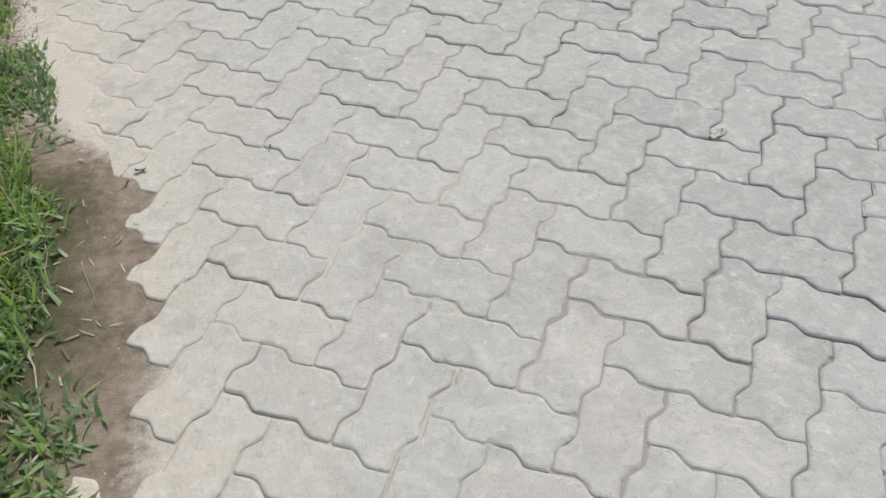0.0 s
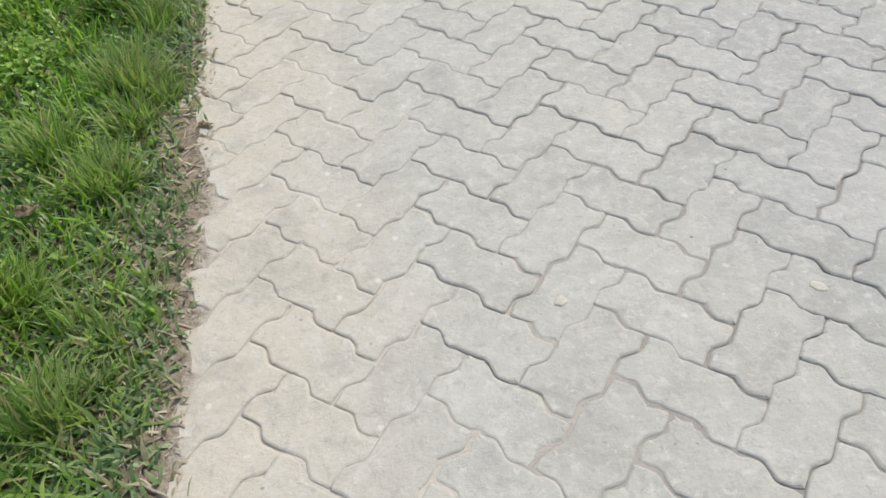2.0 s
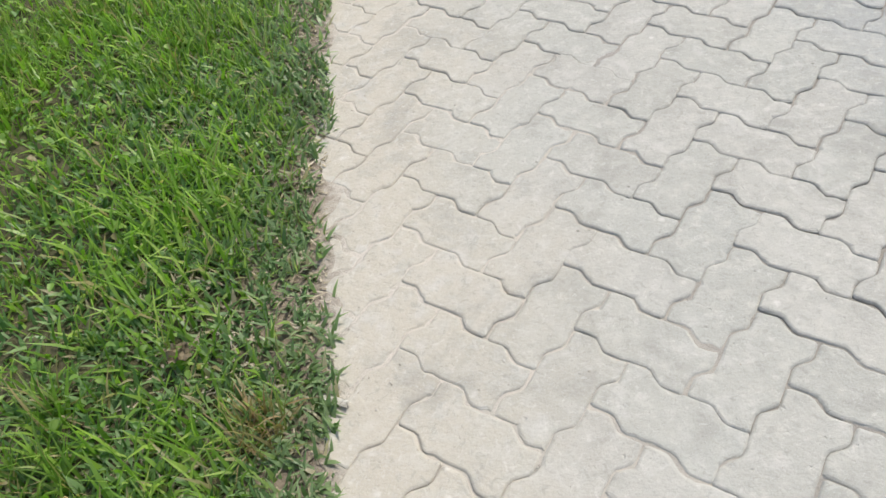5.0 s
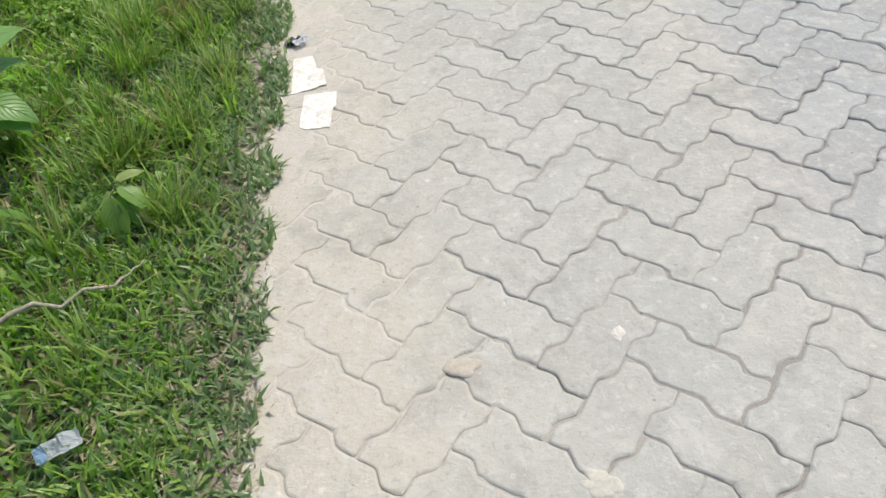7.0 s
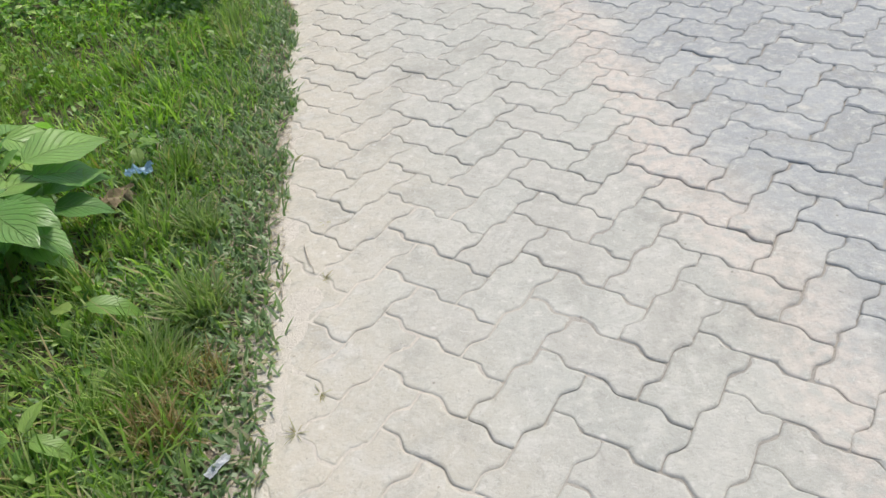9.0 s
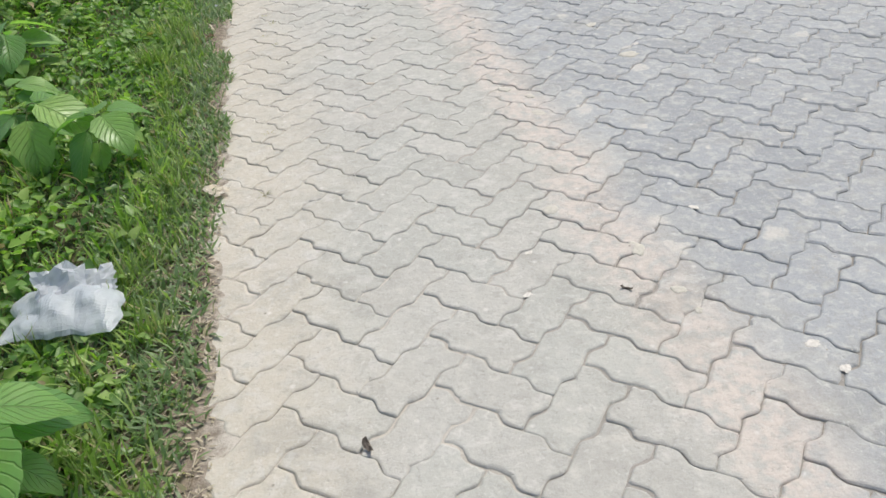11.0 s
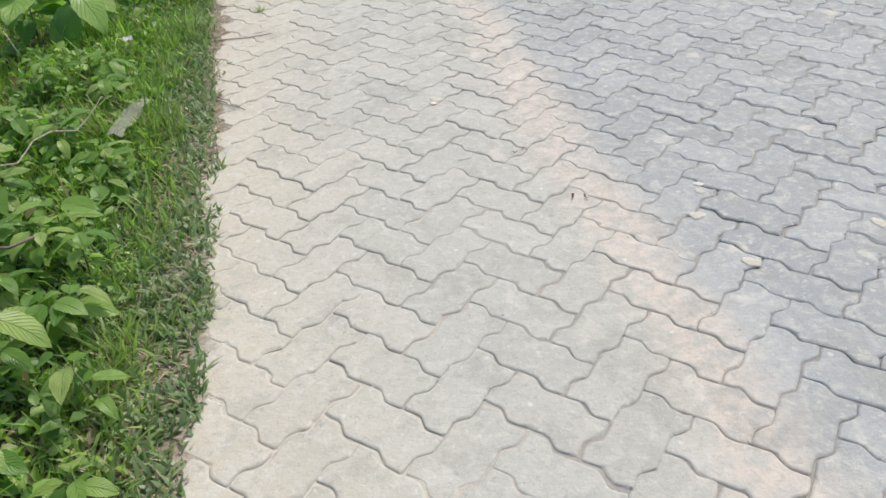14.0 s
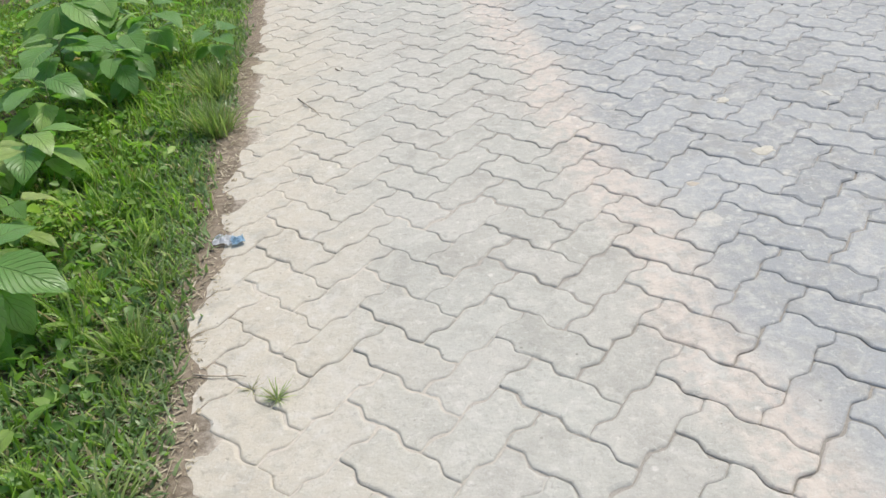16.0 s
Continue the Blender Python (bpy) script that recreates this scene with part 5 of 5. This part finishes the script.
DRY_SPRIG = leaf_material("dry_sprig_leaf", [(0.22, 0.21, 0.13), (0.34, 0.33, 0.20), (0.42, 0.38, 0.27)], dry_share=0.1, thin=0.3, gloss=0.7)
edge_tuft(-2.33, 23.36, 0.055, 46, 1, TUFT, "small grass tuft growing between pavers")
for k, (x, y, r) in enumerate(((-1.60, 17.92, 0.04), (-1.57, 17.45, 0.05), (-1.75, 19.45, 0.05), (-1.70, 19.30, 0.05), (-1.72, 19.10, 0.05), (-1.66, 18.95, 0.045), (-2.40, 23.40, 0.05), (-1.24, 13.95, 0.035), (-1.22, 13.55, 0.035), (-1.20, 12.95, 0.03), (-1.80, 19.80, 0.04), (-1.26, 14.2, 0.03), (-1.264, 13.446, 0.05), (-1.182, 12.666, 0.055), (-1.216, 13.034, 0.04), (-1.17, 12.42, 0.04))):
    edge_tuft(x, y, r * 0.75, 13, 20 + k, DRY_SPRIG, "dried brown creeper sprig on the pavers", "dry_sprig", 1.1)


# ---------------------------------------------------------------- dried mortar and mud on the pavers
MORTAR = plain_material("dried_mortar", (0.41, 0.388, 0.322), (0.51, 0.483, 0.405), 70, 0.95, 0.5)
MUD = plain_material("dried_mud", (0.38, 0.340, 0.270), (0.47, 0.420, 0.345), 60, 0.95, 0.5)


def splash(x, y, size, seed, mat, label):
    """A thin uneven crust, thickest in the middle, with a broken outline."""
    rng = random.Random(seed)
    bm = bmesh.new()
    n, o = 26, Vector((seed * 3.7, 0, 0))
    rings = []
    for share, z in ((1.0, -0.003), (0.96, 0.0003), (0.7, 0.0014), (0.3, 0.0019)):
        ring = []
        for k in range(n):
            a = k * 2 * math.pi / n
            r = size * share * (1 + 0.45 * noise.noise(Vector((math.cos(a) * 1.3, math.sin(a) * 1.3, 0)) + o) + 0.22 * noise.noise(Vector((math.cos(a) * 4, math.sin(a) * 4, 1)) + o))
            ring.append(bm.verts.new((r * math.cos(a), r * 0.72 * math.sin(a), z + (rng.uniform(-0.0003, 0.0003) if share < 0.9 else 0))))
        rings.append(ring)
    for p, q in zip(rings, rings[1:]):
        for k in range(n):
            bm.faces.new((p[k], p[(k + 1) % n], q[(k + 1) % n], q[k])).smooth = True
    bm.faces.new(rings[-1]).smooth = True
    ob = part("mortar_splash", bm, mat)
    ob.matrix_basis = Matrix.LocRotScale((x, y, float(road_z(x, y)) + 0.0004), Euler((0, 0, rng.uniform(0, 6.28))), None)
    tagged(ob, label, "mortar", "dried splashes on the paving")


for k, (x, y, s) in enumerate(((0.30, 3.73, 0.016), (0.83, 3.70, 0.018), (0.03, 9.83, 0.050), (0.17, 9.88, 0.028), (-0.46, 10.33, 0.030), (0.11, 9.67, 0.022), (-0.23, 9.74, 0.018), (-0.45, 10.34, 0.035), (-0.43, 12.74, 0.045), (-0.45, 12.98, 0.020), (-0.77, 13.07, 0.013), (-0.41, 16.66, 0.022), (-0.39, 16.57, 0.014), (-0.65, 17.12, 0.030), (-0.46, 16.86, 0.035), (-0.05, 18.27, 0.046), (-0.11, 18.69, 0.034), (0.19, 19.47, 0.032), (-0.55, 17.97, 0.022), (-0.55, 17.81, 0.040), (-1.18, 18.86, 0.026), (-0.64, 18.07, 0.030), (-1.16, 18.89, 0.014), (-0.19, 19.73, 0.030), (0.11, 19.41, 0.030), (-0.56, 19.40, 0.026), (-0.25, 21.06, 0.028), (-0.69, 21.30, 0.018), (-0.67, 20.93, 0.026), (-0.36, 20.54, 0.022), (-1.47, 22.11, 0.026), (-0.74, 21.17, 0.026), (-0.76, 22.26, 0.016), (-0.85, 24.32, 0.040), (-0.86, 24.73, 0.028), (0.25, 6.42, 0.030), (1.24, 3.77, 0.014), (1.19, 3.49, 0.016))):
    splash(x, y, s, k, MORTAR, "pale dried mortar splash on the pavers")
for k, (x, y, s) in enumerate(((-0.69, 10.62, 0.036), (-1.48, 22.08, 0.020), (-1.88, 21.96, 0.018), (-1.19, 18.31, 0.018), (-1.13, 24.15, 0.022))):
    splash(x, y, s, 60 + k, MUD, "tan dried mud patch on the pavers")
scrap("dead_leaf", "curled brown dead leaf in the grass", "dead leaf", -0.90, 4.10, 0.050, 0.040, 15, DEAD_LEAF, 44, 0.05, 0.02, 0.004)
scrap("dead_leaf", "grey dead leaf on bare soil", "dead leaf", -2.01, 19.16, 0.045, 0.040, 50, DEAD_LEAF, 45, 0.004, 0.016, 0.004)
scrap("dead_leaf", "pale dead leaf on the soil", "dead leaf", -0.61, 4.36, 0.050, 0.018, 60, DEAD_LEAF, 46, 0.005, 0.010, 0.003)
scrap("dead_leaf", "pale dead leaf on the soil", "dead leaf", -0.55, 4.47, 0.040, 0.018, -30, DEAD_LEAF, 47, 0.005, 0.010, 0.003)
twig(-1.50, 5.80, -1.20, 5.32, 0.0025, 21, 0.09, 8, "long dry grass stalk lying on grass")
twig(-0.34, 1.22, -0.33, 1.02, 0.0015, 22, 0.003)
twig(-0.26, 1.14, -0.23, 1.00, 0.0012, 23, 0.003)
twig(-2.83, 21.31, -2.58, 21.88, 0.0035, 31, 0.16, 8, "long brown shrub stem leaning over weeds")
twig(-3.64, 23.3, -3.17, 22.46, 0.0040, 32, 0.15, 6, "long brown shrub stem leaning over weeds")


# ---------------------------------------------------------------- grit on the paving
def grit_material():
    m, t, b = material("grit")
    pick = t.nodes.new("ShaderNodeNewGeometry").outputs["Random Per Island"]
    col = mix(t, pick, (0.22, 0.20, 0.165), (0.66, 0.63, 0.56))
    t.links.new(mix(t, noise_node(t, 300, 3, 0.6, place(t)), col, (0.40, 0.37, 0.31)), b.inputs["Base Color"])
    b.inputs["Roughness"].default_value = 0.95
    return m


def build_grit():
    """Crumbs of stone, sand and mortar, thickest beside the verge."""
    rng = np.random.default_rng(77)
    n = 5200
    y = rng.uniform(0.3, 26.8, n)
    d = np.where(rng.uniform(0, 1, n) < 0.5, rng.exponential(0.16, n), rng.uniform(0.0, 2.4, n))
    mud = (y < 1.9) & (d > 0.3) & (rng.uniform(0, 1, n) < 0.5)
    d = np.where(mud, -rng.uniform(0.0, 0.25, n), d)
    x = edge(y) + d
    r = 0.0011 + 0.0030 * rng.uniform(0, 1, n) ** 2.2
    base = np.array([(1, 0, 0), (-0.4, 0.9, 0), (-0.6, -0.8, 0), (0.1, 0.05, 0.8), (0.5, 0.7, 0.35)])
    shape = base[None] * (r[:, None, None] * rng.uniform(0.6, 1.3, (n, 5, 3)))
    turn = rng.uniform(0, 2 * math.pi, n)[:, None]
    sx = shape[:, :, 0] * np.cos(turn) - shape[:, :, 1] * np.sin(turn)
    sy = shape[:, :, 0] * np.sin(turn) + shape[:, :, 1] * np.cos(turn)
    v = np.stack([sx + x[:, None], sy + y[:, None], shape[:, :, 2] + np.maximum(road_z(x, y), ground_z(x, y))[:, None] - 0.0002], 2).reshape(-1, 3)
    start = (np.arange(n) * 5)[:, None]
    f = np.concatenate([start + t for t in ((0, 4, 3), (4, 1, 3), (1, 2, 3), (2, 0, 3), (0, 1, 4))])
    tagged(bulk("grit", v, f, grit_material()), "small crumbs of stone and sand on the pavers", "grit", kind="stuff")


build_grit()

plant("seedling", "tiny pale green seedling in a paver joint", "plant", -0.67, 12.37, 0.018, 3, 0.028, SMALL_LEAVES, 300, 0.1)
scrap("dead_leaf", "large curled brown dead leaf on dark soil", "dead leaf", -2.19, 13.38, 0.075, 0.055, 35, DEAD_LEAF, 48, 0.012, 0.022, 0.005)
